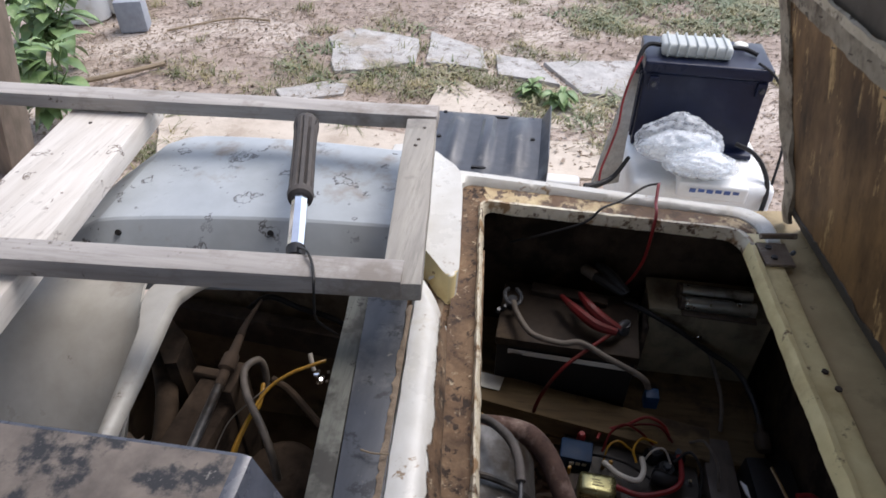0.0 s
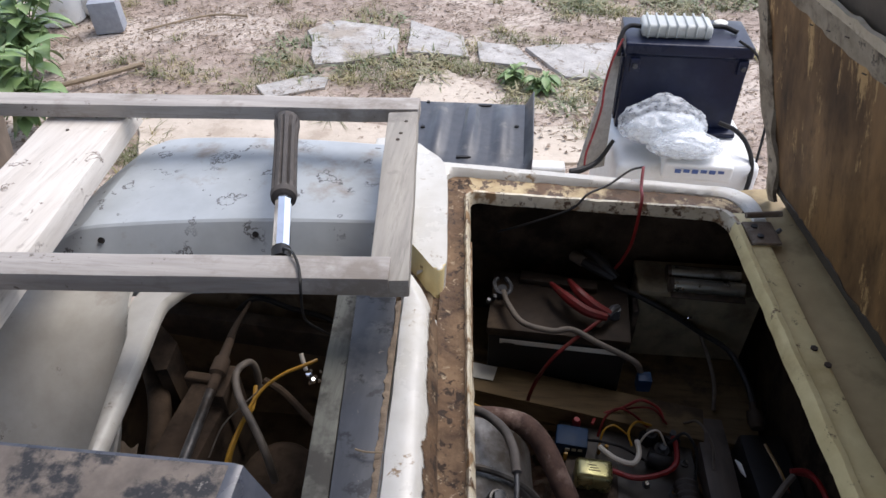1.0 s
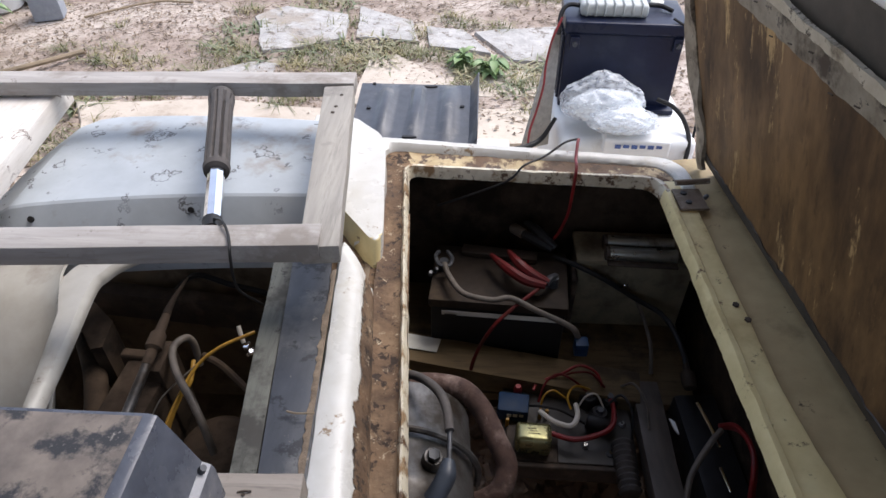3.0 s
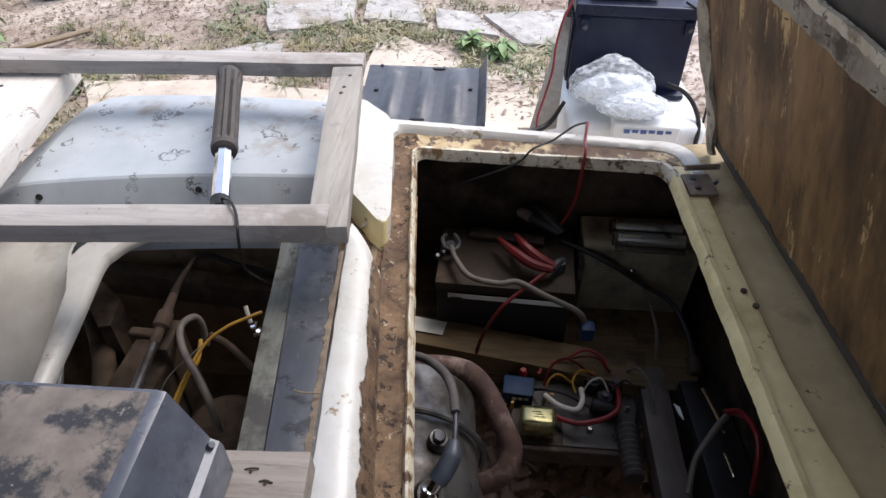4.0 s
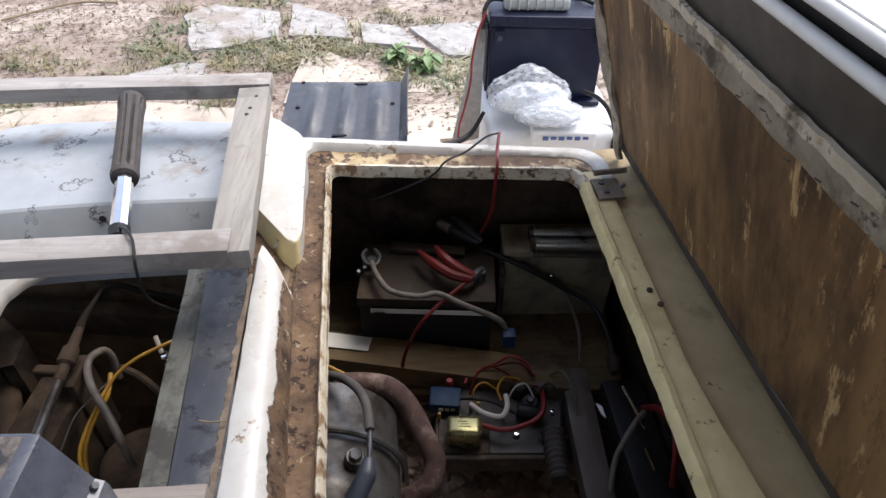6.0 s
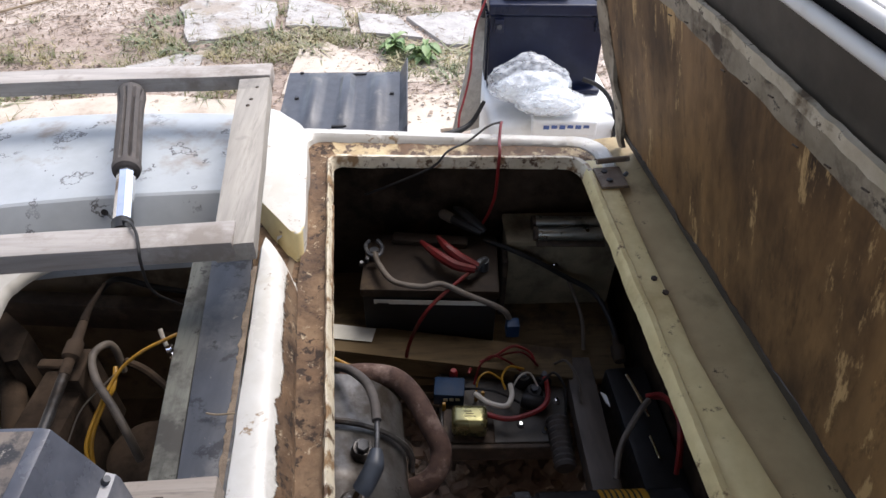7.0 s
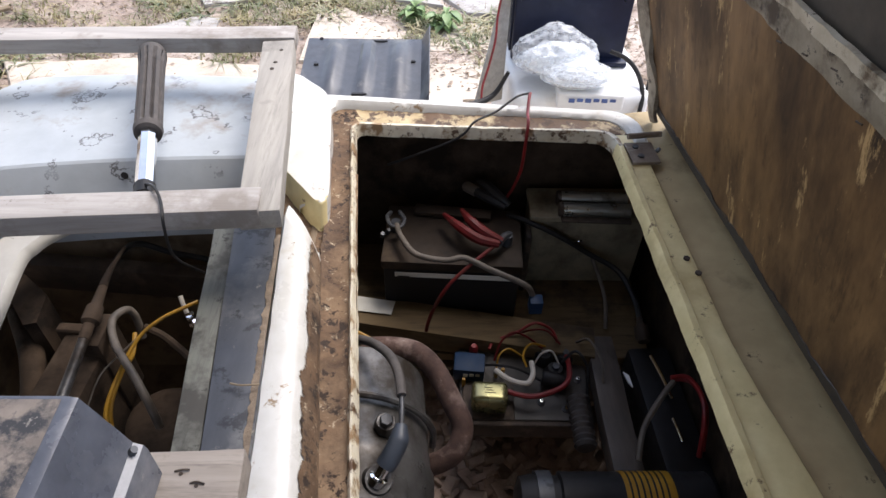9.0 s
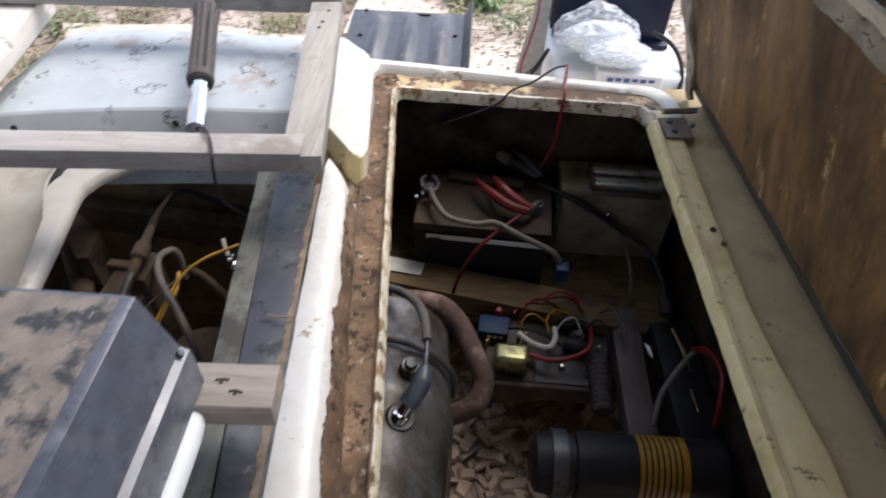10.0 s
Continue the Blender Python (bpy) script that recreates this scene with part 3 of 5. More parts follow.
def leafy_plant(x, y, seed, n, h, label, size=.115):
    r = random.Random(seed)
    root = thing("weed_plant", (x, y, GROUND), label, "plant")
    for _ in range(n):
        a, k = r.uniform(0, 6.28), r.uniform(.15, .55)
        L = h * r.uniform(.6, 1.1)
        pts = [Vector((x, y, GROUND)) + Vector((math.cos(a) * L * k * t * t, math.sin(a) * L * k * t * t, L * t)) for t in (0, .35, .7, 1)]
        part("stem", tube(pts, .0028, 5, 3), M_LEAF, root)
        for i in range(7):
            t = r.uniform(.3, 1)
            p = Vector((x, y, GROUND)) + Vector((math.cos(a) * L * k * t * t, math.sin(a) * L * k * t * t, L * t))
            d = Vector((r.uniform(-1, 1), r.uniform(-1, 1), r.uniform(-.35, .3))).normalized()
            s = d.cross(Vector((0, 0, 1))).normalized()
            l, w = size * r.uniform(.7, 1.3), size * r.uniform(.2, .32)
            leaf = slab_from([[p + d * l * t2 + Vector((0, 0, dz * size * 10)) + s * w * ww * q + Vector((0, 0, .005 * abs(q))) for q in (-1, 0, 1)]
                              for t2, ww, dz in ((0, .1, 0), (.3, .9, .012), (.6, 1, .01), (.85, .5, -.004), (1, .02, -.02))])
            part("leaf", leaf, M_LEAF, root)


leafy_plant(-2.0, 2.5, 5, 13, .40, "leafy green weed growing beside the post")
leafy_plant(-2.26, 2.78, 6, 11, .40, "leafy green weed growing beside the bucket")
leafy_plant(-1.7, 2.05, 9, 12, .36, "leafy green weed growing behind the wooden frame")
leafy_plant(.17, 2.5, 12, 5, .07, "low broad-leaved green weed between the stones", .06)
leafy_plant(.06, 2.58, 13, 4, .06, "low broad-leaved green weed between the stones", .06)
solo("timber_post", beam((-1.77, 1.77, GROUND - .05), (-1.43, 1.72, 1.4), .11, .10, .008, .002), M_POST, "dark weathered timber post standing on the soil", "post")

# ---- cart body ----
def rounded(corners, radii, seg=6, side=14):
    """A closed line round four corners (x, y, z) with rounded turns, and points along the sides."""
    out, n = [], len(corners)
    arcs = []
    for i in range(n):
        p, a, b = Vector(corners[i]), Vector(corners[i - 1]), Vector(corners[(i + 1) % n])
        r = radii[i]
        s, e = p + (a - p).normalized() * r, p + (b - p).normalized() * r
        arcs.append([((1 - t) ** 2) * s + 2 * t * (1 - t) * p + t * t * e for t in [k / seg for k in range(seg + 1)]])
    for i in range(n):
        out += arcs[i]
        a, b = arcs[i][-1], arcs[(i + 1) % n][0]
        out += [a.lerp(b, k / side) for k in range(1, side)]
    return out


def rim_loop(dl, df, dr, dn, zl, zf, zr, r):
    """Far-left, far-right, near-right, near-left, set out from the opening by the given distances."""
    c = [(-.006 - dl, 1.026 + df, (zl + zf) / 2), (.456 + dr, 1.018 + df * .9, (zr + zf) / 2), (.504 + dr, .06 - dn, zr), (.080 - dl, .06 - dn, zl)]
    return rounded(c, [r * .55, r, r, r], 8, 110)


def loft(loops, wob=0.0):
    bm = bmesh.new()
    rows = [[bm.verts.new(p + (noise.noise_vector(p * 25) + noise.noise_vector(p * 110) * .45) * wob) for p in l] for l in loops]
    n = len(rows[0])
    for a, b in zip(rows, rows[1:]):
        for k in range(n):
            bm.faces.new((a[k], a[(k + 1) % n], b[(k + 1) % n], b[k]))
    return bm


cart = thing("cart_body", (0.2, 0.6, GROUND), "old cream fibreglass utility cart body with rusty open hatch", "cart")
def groove_slots(bm):
    """Left side rusted through, far side cream with rust patches, right side plain cream."""
    for f in bm.faces:
        c = f.calc_center_median()
        if c.x > .45 and c.y < .985:
            f.material_index = 2
        elif c.y > 1.045 and c.x > -.005:
            f.material_index = 1
    return bm


def cut_side(bm):
    """The side under the hatch lid has a flat flange in place of the groove."""
    bmesh.ops.delete(bm, geom=[f for f in bm.faces if f.calc_center_median().x > .455 and f.calc_center_median().y < .995], context="FACES")
    return bm


part("opening_lip", groove_slots(loft([rim_loop(-.003, -.003, -.003, -.003, .640, .640, .626, .034), rim_loop(0, 0, 0, 0, .655, .655, .641, .034),
                          rim_loop(.003, .003, .004, .003, .662, .662, .648, .034), rim_loop(.006, .010, .012, .006, .661, .661, .647, .036),
                          rim_loop(.009, .016, .018, .009, .652, .653, .636, .038)], .0016)), [M_LIP, M_LIP, M_CREAM], cart, "chipped cream lip round the hatch opening")
part("rim_groove", cut_side(groove_slots(loft([rim_loop(.007, .012, .015, .007, .652, .652, .632, .038), rim_loop(.022, .024, .024, .022, .648, .647, .629, .04), rim_loop(.036, .046, .032, .034, .649, .648, .628, .045), rim_loop(.052, .072, .042, .045, .652, .652, .627, .05)], .0026))),
     [M_RUST, M_FARGROOVE, M_CREAM], cart, "rust-eaten brown groove round the opening")
def cut_ridge_side(bm):
    """Beside the ridge the outer rim has rusted away."""
    bmesh.ops.delete(bm, geom=[f for f in bm.faces if f.calc_center_median().y < .80], context="FACES")
    return bm


part("outer_rim", cut_ridge_side(cut_side(groove_slots(loft([rim_loop(.046, .064, .034, .040, .640, .640, .615, .05), rim_loop(.050, .069, .036, .044, .660, .659, .624, .05), rim_loop(.058, .077, .040, .05, .668, .666, .627, .05),
                        rim_loop(.080, .092, .060, .06, .668, .667, .627, .055), rim_loop(.090, .102, .066, .07, .655, .659, .622, .06), rim_loop(.095, .107, .07, .075, .60, .60, .60, .06)], .0008)))), [M_WHITE, M_WHITE, M_CREAM], cart)

part("near_rim", box(.06, .53, -.020, .022, .600, .664, .008, 3), M_WHITE, cart)

# ---- unseen light blockers over the near half ----
# Added ceiling and walls, never in view; they only hold back sky and sun.
M_BLOCKER = material("dark_light_blocker", (0.16, 0.12, 0.09), (0.09, 0.07, 0.05), 12, 0.85, bump=0.3, stretch=(0.2, 2, 2), grain=0.3)
tagged(part("ceiling", box(-2.6, .9, -1.9, BLOCKER_EDGE, 2.3, 2.36, .004), M_BLOCKER, None), "unseen dark ceiling added to shade the near half", "ceiling", kind="structure")
tagged(part("wall_back", box(-2.6, 2.6, -3.06, -3.0, GROUND - .1, 1.45, .004), M_BLOCKER, None), "unseen dark back wall added to block light", "wall", kind="structure")
tagged(part("wall_side", box(-2.66, -2.6, -3.0, BLOCKER_EDGE, GROUND - .1, 2.3, .004), M_BLOCKER, None), "unseen dark side wall added to block light", "wall", kind="structure")
# right-hand flange and channel under the hatch
def seam_x(y):
    wav = .006 * math.sin(y * 13 + 1.2) + .005 * noise.noise((y * 7, 0, 0)) + .0015 * noise.noise((y * 40, 0, 0))
    swell = -.009 * math.exp(-((y - .55) / .09) ** 2) + .016 * max(0, min(1, (.47 - y) / .12))
    return .458 + (.986 - y) * .05 + .052 + .012 * (.986 - y) + (wav * .6 + swell) * min(1, max(0, (1.0 - y) / .2))


rows, channel = [], []
for i in range(81):
    y = 1.03 - i * .0139
    xo, xs = .458 + (.986 - y) * .0497, seam_x(y)
    xb = .552 + .064 * (1.072 - y) / .653
    rows.append([Vector((xo + .009, y, .630)), Vector((xo + .011, y, .6405)), Vector((xo + .016, y, .6425)), Vector((xo * .5 + xs * .5 + .004, y, .6425)), Vector((xs - .004, y, .6425)), Vector((xs - .0008, y, .6412)), Vector((xs, y, .6385)), Vector((xs, y, .630))])
for i in range(41):
    y = 1.12 - i * .029
    xs = .458 + (.986 - y) * .062
    xb = .554 + .064 * (1.072 - y) / .653
    channel.append([Vector((xs + .02, y, .626)), Vector((xs + .045, y, .6295)), Vector((xs * .3 + xb * .7 + .012, y, .6345)), Vector((xb + .012, y, .637)), Vector((xb + .05, y, .640))])
part("side_flange", slab_from(rows), M_CREAM, cart, "yellowed cream flange with wavy torn edge")
part("side_channel", thicken(slab_from(channel), .006), M_CHANNEL, cart, "soiled channel under the hatch lid, its shade painted as olive tint")
# ridge beside the groove, cut off aslant at its far end
rows = []
for i in range(131):
    u = i / 130
    row = []
    for f, z in ((0, .648), (.02, .664), (.07, .672), (.12, .680), (.17, .685), (.22, .690), (.27, .694), (.33, .697), (.45, .700), (.70, .701), (.86, .697), (.95, .686), (1, .668), (1.01, .60)):
        y = (.696 + .095 * f) * (1 - u) + .04 * u
        xr, xl = -.026 + (.696 - y) * .112, -.089 + (.794 - y) * .066
        e = min(1, u / .05)
        row.append(Vector((xr + (xl - xr) * f, y, z - (1 - e) * .012 * (1 if z > .67 else 0))))
    rows.append(row)
bm = slab_from(rows)
bm.faces.new([bm.verts.new(q) for q in rows[0]])
for v in bm.verts:
    v.co += noise.noise_vector(v.co * 30) * .0012
part("ridge", bm, M_WHITE, cart, "glossy white raised ridge")
RIDGE = ((0, .648), (.02, .664), (.07, .672), (.12, .680), (.22, .690), (.33, .697), (.45, .700), (.70, .701), (.86, .697), (.95, .686), (1, .668))


def ridge_point(f, u, lift):
    z = RIDGE[-1][1]
    for (f0, z0), (f1, z1) in zip(RIDGE, RIDGE[1:]):
        if f <= f1:
            z = z0 + (z1 - z0) * (f - f0) / (f1 - f0)
            break
    y = (.696 + .095 * f) * (1 - u) + .04 * u
    xr, xl = -.026 + (.696 - y) * .112, -.089 + (.794 - y) * .066
    q = Vector((xr + (xl - xr) * f, y, z))
    q += noise.noise_vector(q * 30) * .0012
    return q + Vector((lift * (1 if f < .5 else -1) * .7, 0, lift))


rows = []
for i in range(901):
    u = .02 + .98 * i / 900
    edge_f = .20 + .10 * noise.noise((u * 9, 0, 2)) + .05 * noise.noise((u * 34, 4, 2)) + .035 * noise.noise((u * 140, 1, 7)) + .03 * noise.noise((u * 420, 1, 3))
    rows.append([ridge_point(max(.005, edge_f) * k / 8, u, .0016) for k in range(9)])
part("rust_scale", slab_from(rows), M_RUST, cart, "ragged rust scale along the ridge")
rows = []
for i in range(601):
    y = .70 - .55 * i / 600
    w = .004 + .005 * noise.noise((y * 16, 3, 0)) + .004 * noise.noise((y * 60, 1, 0)) + .002 * noise.noise((y * 150, 1, 5))
    xl = -.087 + (.794 - y) * .066
    rows.append([Vector((xl + .004, y, .698)), Vector((xl - .002, y, .6965)), Vector((xl - max(.002, w), y, .6952))])
part("dirt_seam", slab_from(rows), M_DIRT, cart, "crusted brown dirt along the seam")
outline = curve_points([(-.200, 1.16, 0), (-.135, 1.16, 0), (-.092, 1.122, 0), (-.060, 1.085, 0), (-.046, 1.03, 0), (-.038, .964, 0), (-.032, .90, 0), (-.025, .835, 0), (-.023, .795, 0), (-.032, .778, 0), (-.045, .788, 0), (-.063, .812, 0), (-.099, .859, 0), (-.150, .925, 0), (-.200, .985, 0)], 4)
bm = prism([(p.x, p.y) for p in outline], .60, .690, 0)
bmesh.ops.bevel(bm, geom=[e for e in bm.edges if min(v.co.z for v in e.verts) > .68], offset=.008, segments=4, profile=.5, affect="EDGES", clamp_overlap=True)
for v in bm.verts:
    if v.co.z < .66 and v.co.y < .95 and v.co.x > -.16:
        v.co += Vector((-.003, -.030, 0))
bmesh.ops.recalc_face_normals(bm, faces=bm.faces)
for f in bm.faces:
    if f.normal.y < -.3 and f.normal.z < .8 and f.calc_center_median().x > -.16 and f.calc_center_median().y < .95:
        f.material_index = 1
part("corner_pad", bm, [M_WHITE, M_CREAM], cart, "white corner of the body shell with yellowed end")
floor = []
for i in range(61):
    y = .90 - .84 * i / 60
    floor.append([Vector((-.115 + (.90 - y) * .08 + .125 * k / 10, y, .6485 - .004 * math.sin(k / 10 * 3.1) + .0035 * noise.noise((y * 40, k * .8, 0)) + .002 * noise.noise((y * 130, k * 2.1, 3)))) for k in range(11)])
part("rusted_floor", slab_from(floor), M_RUST, cart, "crumbling rust beside the ridge")
# outer skin and dark liner
for x0, x1, y0, y1, z1 in ((-.62, .60, 1.112, 1.122, .60), (-.62, .60, -.03, -.02, .60)):
    part("skin", box(x0, x1, y0, y1, .16 if y0 > 0 else .36, z1, .002), M_WHITE, cart)
part("skin", box(.606, .616, .38, 1.112, .15, .60, .002), M_WHITE, cart)
part("skin", box(.606, .616, -.02, .38, .30, .60, .002), M_WHITE, cart)
part("skin", box(-.640, -.630, -.02, 1.112, .16, .44, .002), M_WHITE, cart)
# Far and right liners use M_BAY, a shaded stand-in for the M_INSIDE wall.
part("liner", box(-.62, .60, 1.098, 1.110, .15, .63, .002), M_BAY, cart, "soiled inside wall, coloured darker for the bay's shade")
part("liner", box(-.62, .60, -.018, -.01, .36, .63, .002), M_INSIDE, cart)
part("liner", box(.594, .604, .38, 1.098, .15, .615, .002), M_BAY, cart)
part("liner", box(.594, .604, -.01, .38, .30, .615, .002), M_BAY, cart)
part("liner", box(-.628, -.62, -.01, 1.098, .15, .43, .002), M_INSIDE, cart)
part("bay_wall", box(-.62, -.052, .862, .872, .16, .60, .002), M_INSIDE, cart, "soiled brown wall behind the smaller bay")
part("sill", box(-.050, -.040, .05, 1.076, .45, .645, .002), M_INSIDE, cart)
part("floor_pan", box(-.62, .10, .0, 1.076, .15, .16, .002), M_INSIDE, cart)
part("floor_pan", box(.10, .60, .86, 1.098, .15, .16, .002), M_INSIDE, cart)

# left tub with its own rounded opening
edge = curve_points([(-.400, .30, 0), (-.413, .445, 0), (-.430, .58, 0), (-.445, .685, 0), (-.440, .712, 0), (-.425, .738, 0), (-.39, .767, 0), (-.33, .787, 0), (-.20, .797, 0)], 6)
rows = []
for k, q in enumerate(edge):
    d = (edge[min(k + 1, len(edge) - 1)] - edge[max(k - 1, 0)]).normalized()
    n = Vector((-d.y, d.x, 0))
    side = max(0, -n.x)
    w = .018 + .018 * max(0, min(1, (q.y - .44) / .2)) + .03 * max(0, min(1, (q.y - .64) / .09)) * side
    row = []
    for o, z in ((.001, .642), (0, .649), (.002, .655), (.007, .660), (w * .6, .661), (w, .657), (w + .006, .648), (w + .012, .630)):
        p = q + n * o
        row.append(Vector((p.x, p.y, z)))
    rows.append(row)
floor_rows = []
for i in range(45):
    y = .82 - .60 * i / 44
    u = max(0, min(1, (.70 - y) / .24))
    dip = .024 + .02 * max(0, min(1, (.80 - y) / .15)) + .14 * u * u * (3 - 2 * u)
    lip = -.445 - max(0, min(1, (y - .445) / .24)) * .05 - .025 * max(0, min(1, (y - .66) / .07))
    shape = ((-.95, 1), (-.90, 1), (-.82, 1), (-.72, 1), (-.62, 1), (lip - .07, 1), (lip - .04, .95), (lip - .015, .8), (lip - .002, .55))
    floor_rows.append([Vector((x, y, .664 - dip * k)) for x, k in shape])
crust = []
for i in range(61):
    x = -.80 + .342 * i / 60
    wide = .035 + .03 * noise.noise((x * 9, 2, 0)) + .02 * noise.noise((x * 40, 1, 0)) + .05 * max(0, (x + .56) / .1)
    row = []
    for k in range(9):
        y = .40 + (.06 + max(.01, wide)) * k / 8
        u = max(0, min(1, (.70 - y) / .24))
        row.append(Vector((x, y, .664 - (.044 + .14 * u * u * (3 - 2 * u)) + .0035 + .0015 * noise.noise((x * 60, y * 60, 0)))))
    crust.append(row)
part("tub_dirt", slab_from(crust), M_DIRT, cart, "dry brown dirt gathered low in the tub")
part("tub_floor", thicken(slab_from(floor_rows), .004), M_TUB, cart, "sloping cream floor of the tub, soiled low down")
part("tub", thicken(slab_from(rows), .004), M_TUB, cart, "cream moulded tub with rounded lip, soiled in its corner")

# ---- wooden frame ----
frame_rack = thing("wooden_rack", (-.4, .85, .766), "weathered timber rack nailed together over the cart", "wooden rack")
part("rail", beam((-1.35, 1.032, .806), (-.10, 1.090, .806), .045, .027), M_RAIL, frame_rack)
part("rail", beam((-1.35, .562, .806), (-.078, .650, .806), .044, .030), M_RAIL, frame_rack)
part("crosspiece", beam((-.126, 1.064, .802), (-.077, .630, .802), .052, .030), M_RAIL_Y, frame_rack)
part("plank", beam((-.725, 1.10, .7745), (-.64, .36, .7745), .15, .04), M_PLANK, frame_rack, "pale cracked plank under the rails")
nail_at = [(-.115, 1.03), (-.118, .99), (-.12, .97), (-.092, .64), (-.70, 1.05), (-.73, 1.0)]
for x, y in nail_at:
    z = .802
    z = .7745 if x < -.5 else z
    part("nail", turned((x, y, z - .002), (x, y, z + .0015), [(0, .0035), (.7, .0035), (1, .002)], 8), M_BROWNSTEEL, frame_rack)

# ---- grey fender panel ----
fender = thing("fender_panel", (-.38, .95, .56), "grey painted steel fender panel with scuffs and drilled holes", "fender")
rows = []
for i in range(19):
    t = i / 18
    x = -.70 + t * .555
    back = 1.13 - .02 * (1 - t) - .12 * max(0, (.22 - t) / .22) ** 2
    front = .815 + .07 * t
    rise = .012 * math.sin(t * 3.1)
    z = .693 + rise - .03 * max(0, (.12 - t) / .12)
    rows.append([Vector((x, back + .003, z - .05)), Vector((x, back, z - .003)), Vector((x, back - .006, z)), Vector((x, back * .7 + front * .3, z + .002)), Vector((x, back * .35 + front * .65, z + .002)), Vector((x, front + .004, z)),
                 Vector((x, front - .001, z - .003)), Vector((x, front - .036, z - .045)), Vector((x, front - .065, z - .105))])
bm = slab_from(rows)
part("panel", thicken(bm, .003), M_FENDER, fender, "", 14)
for x in (-.60, -.345):
    t = (x + .70) / .555
    y, z = .815 + .07 * t - .016, .674 + .012 * math.sin(t * 3.1)
    part("bolt_hole", turned((x, y + .004, z - .004), (x, y - .002, z + .0025), [(0, .005), (1, .005)], 10), M_BLACK, fender)

# ---- lever ----
lever = thing("hand_lever", (-.25, .70, .70), "chrome lever with ribbed dark rubber grip", "lever")
A, B = Vector((-.236, .685, .782)), Vector((-.333, 1.045, .788))
J = A.lerp(B, .36)
part("rod", turned(A, J, [(0, .011), (.02, .0125), (1, .0125)], 8), M_CHROME, lever, "bright chrome rod")
part("collar", turned(A - (B - A) * .02, A + (B - A) * .035, [(0, .013), (1, .014)], 14), M_BLACK, lever)
bm = bmesh.new()
prof = [(-.01, .013), (0, .018), (.04, .0195), (.08, .0185), (.55, .0185), (.8, .0195), (.92, .0215), (.97, .021), (1, .015)]
segs = 40
ax = (B - J).normalized()
s1 = ax.cross(Vector((0, 0, 1))).normalized()
u1 = s1.cross(ax)
rings = []
for t, r in prof:
    rr = [r + .001 - (.0055 if k % 4 == 3 and .06 < t < .9 else 0) for k in range(segs)]
    rings.append([bm.verts.new(J.lerp(B, t) + (s1 * math.cos(6.2832 * k / segs) + u1 * math.sin(6.2832 * k / segs)) * rr[k]) for k in range(segs)])
for a, b in zip(rings, rings[1:]):
    for k in range(segs):
        bm.faces.new((a[k], a[(k + 1) % segs], b[(k + 1) % segs], b[k]))
bm.faces.new(rings[0][::-1])
bm.faces.new(rings[-1])
part("grip", bm, M_RUBBER, lever, "ribbed dark rubber grip", 15)
part("stem", tube([A, A + Vector((.004, -.012, -.02)), A + Vector((.005, -.012, -.035))], .009, 10), M_BROWNSTEEL, lever)
part("cable", tube([A + Vector((.004, .004, .012)), (-.209, .662, .8125), (-.196, .642, .8105), (-.187, .620, .8095), (-.184, .606, .798), (-.190, .612, .755), (-.197, .635, .71), (-.19, .665, .66), (-.18, .695, .61), (-.16, .72, .56)], .0019, 7), M_BLACK, lever, "thin black cable")

# ---- strips beside the ridge ----
solo("wooden_strip", beam((-.170, .80, .690), (-.101, .15, .690), .031, .03), M_STRIPWOOD, "grey weathered wooden strip along the cart edge", "strip")
solo("metal_strip", beam((-.126, .79, .6935), (-.052, .15, .6935), .058, .006, .0015, .0004), M_STEEL, "dark worn metal strip along the cart edge", "strip")
wb = thing("wood_block", (-.11, .298, .753), "short pale wooden block with bent rusty nails", "wood block")
part("block", beam((-.20, .294, .787), (-.031, .302, .787), .048, .034), M_TAN, wb)
for x, y, a in ((-.083, .303, .3), (-.067, .292, -.2)):
    part("nail", tube([(x - .006, y, .7872), (x, y + .001, .7885), (x + .007, y + .004 * a, .788)], .0009, 6, 3), M_BROWNSTEEL, wb)
    part("nail_hole", turned((x, y - .002, .785), (x, y - .002, .7876), [(0, .0018), (1, .0018)], 8), M_BROWNSTEEL, wb)

# ---- black cover in front ----
cover = thing("sheet_metal_cover", (-.3, .15, .70), "black sheet metal cover, dusty on top", "cover")
def cover_row(y, e):
    return [Vector((-.62, y, .70)), Vector((-.62, y, .90)), Vector((-.60, y, .909)), Vector((-.134, y, .909)), Vector((-.127, y, .9065)), Vector((-.107, y, .842)), Vector((-.100, y, .838)), Vector((-.098, y, .832)), Vector((-.098, y, .79)), Vector((-.102, y, .788))]
ys = [.300 - .035 * i for i in range(11)]
body = slab_from([cover_row(y, 0) for y in ys])
body.faces.new([body.verts.new(p) for p in cover_row(.300, 0)])
part("shell", body, [M_COVER], cover)
part("top_dust", slab_from([[Vector((x, y, .9095)) for x in (-.60, -.45, -.30, -.20, -.137)] for y in (.297, .2, .1, .0, -.05)]), M_TOPCOVER, cover, "brown dust film on the flat top")
part("cap", turned((-0.234, 0.209, .9085), (-0.234, 0.209, .920), [(0, .0085), (.5, .0085), (.8, .007), (1, .003)], 16), M_WHITEPL, cover, "small white screw cap with rusty centre")
part("screw", hexhead((-0.234 - .002, 0.209, .9195), (0, 0, 1), .003, .002), M_RUSTPIPE, cover)
part("rivet", turned((-.106, .292, .84), (-.102, .292, .846), [(0, .004), (1, .003)], 10), M_STEEL, cover)
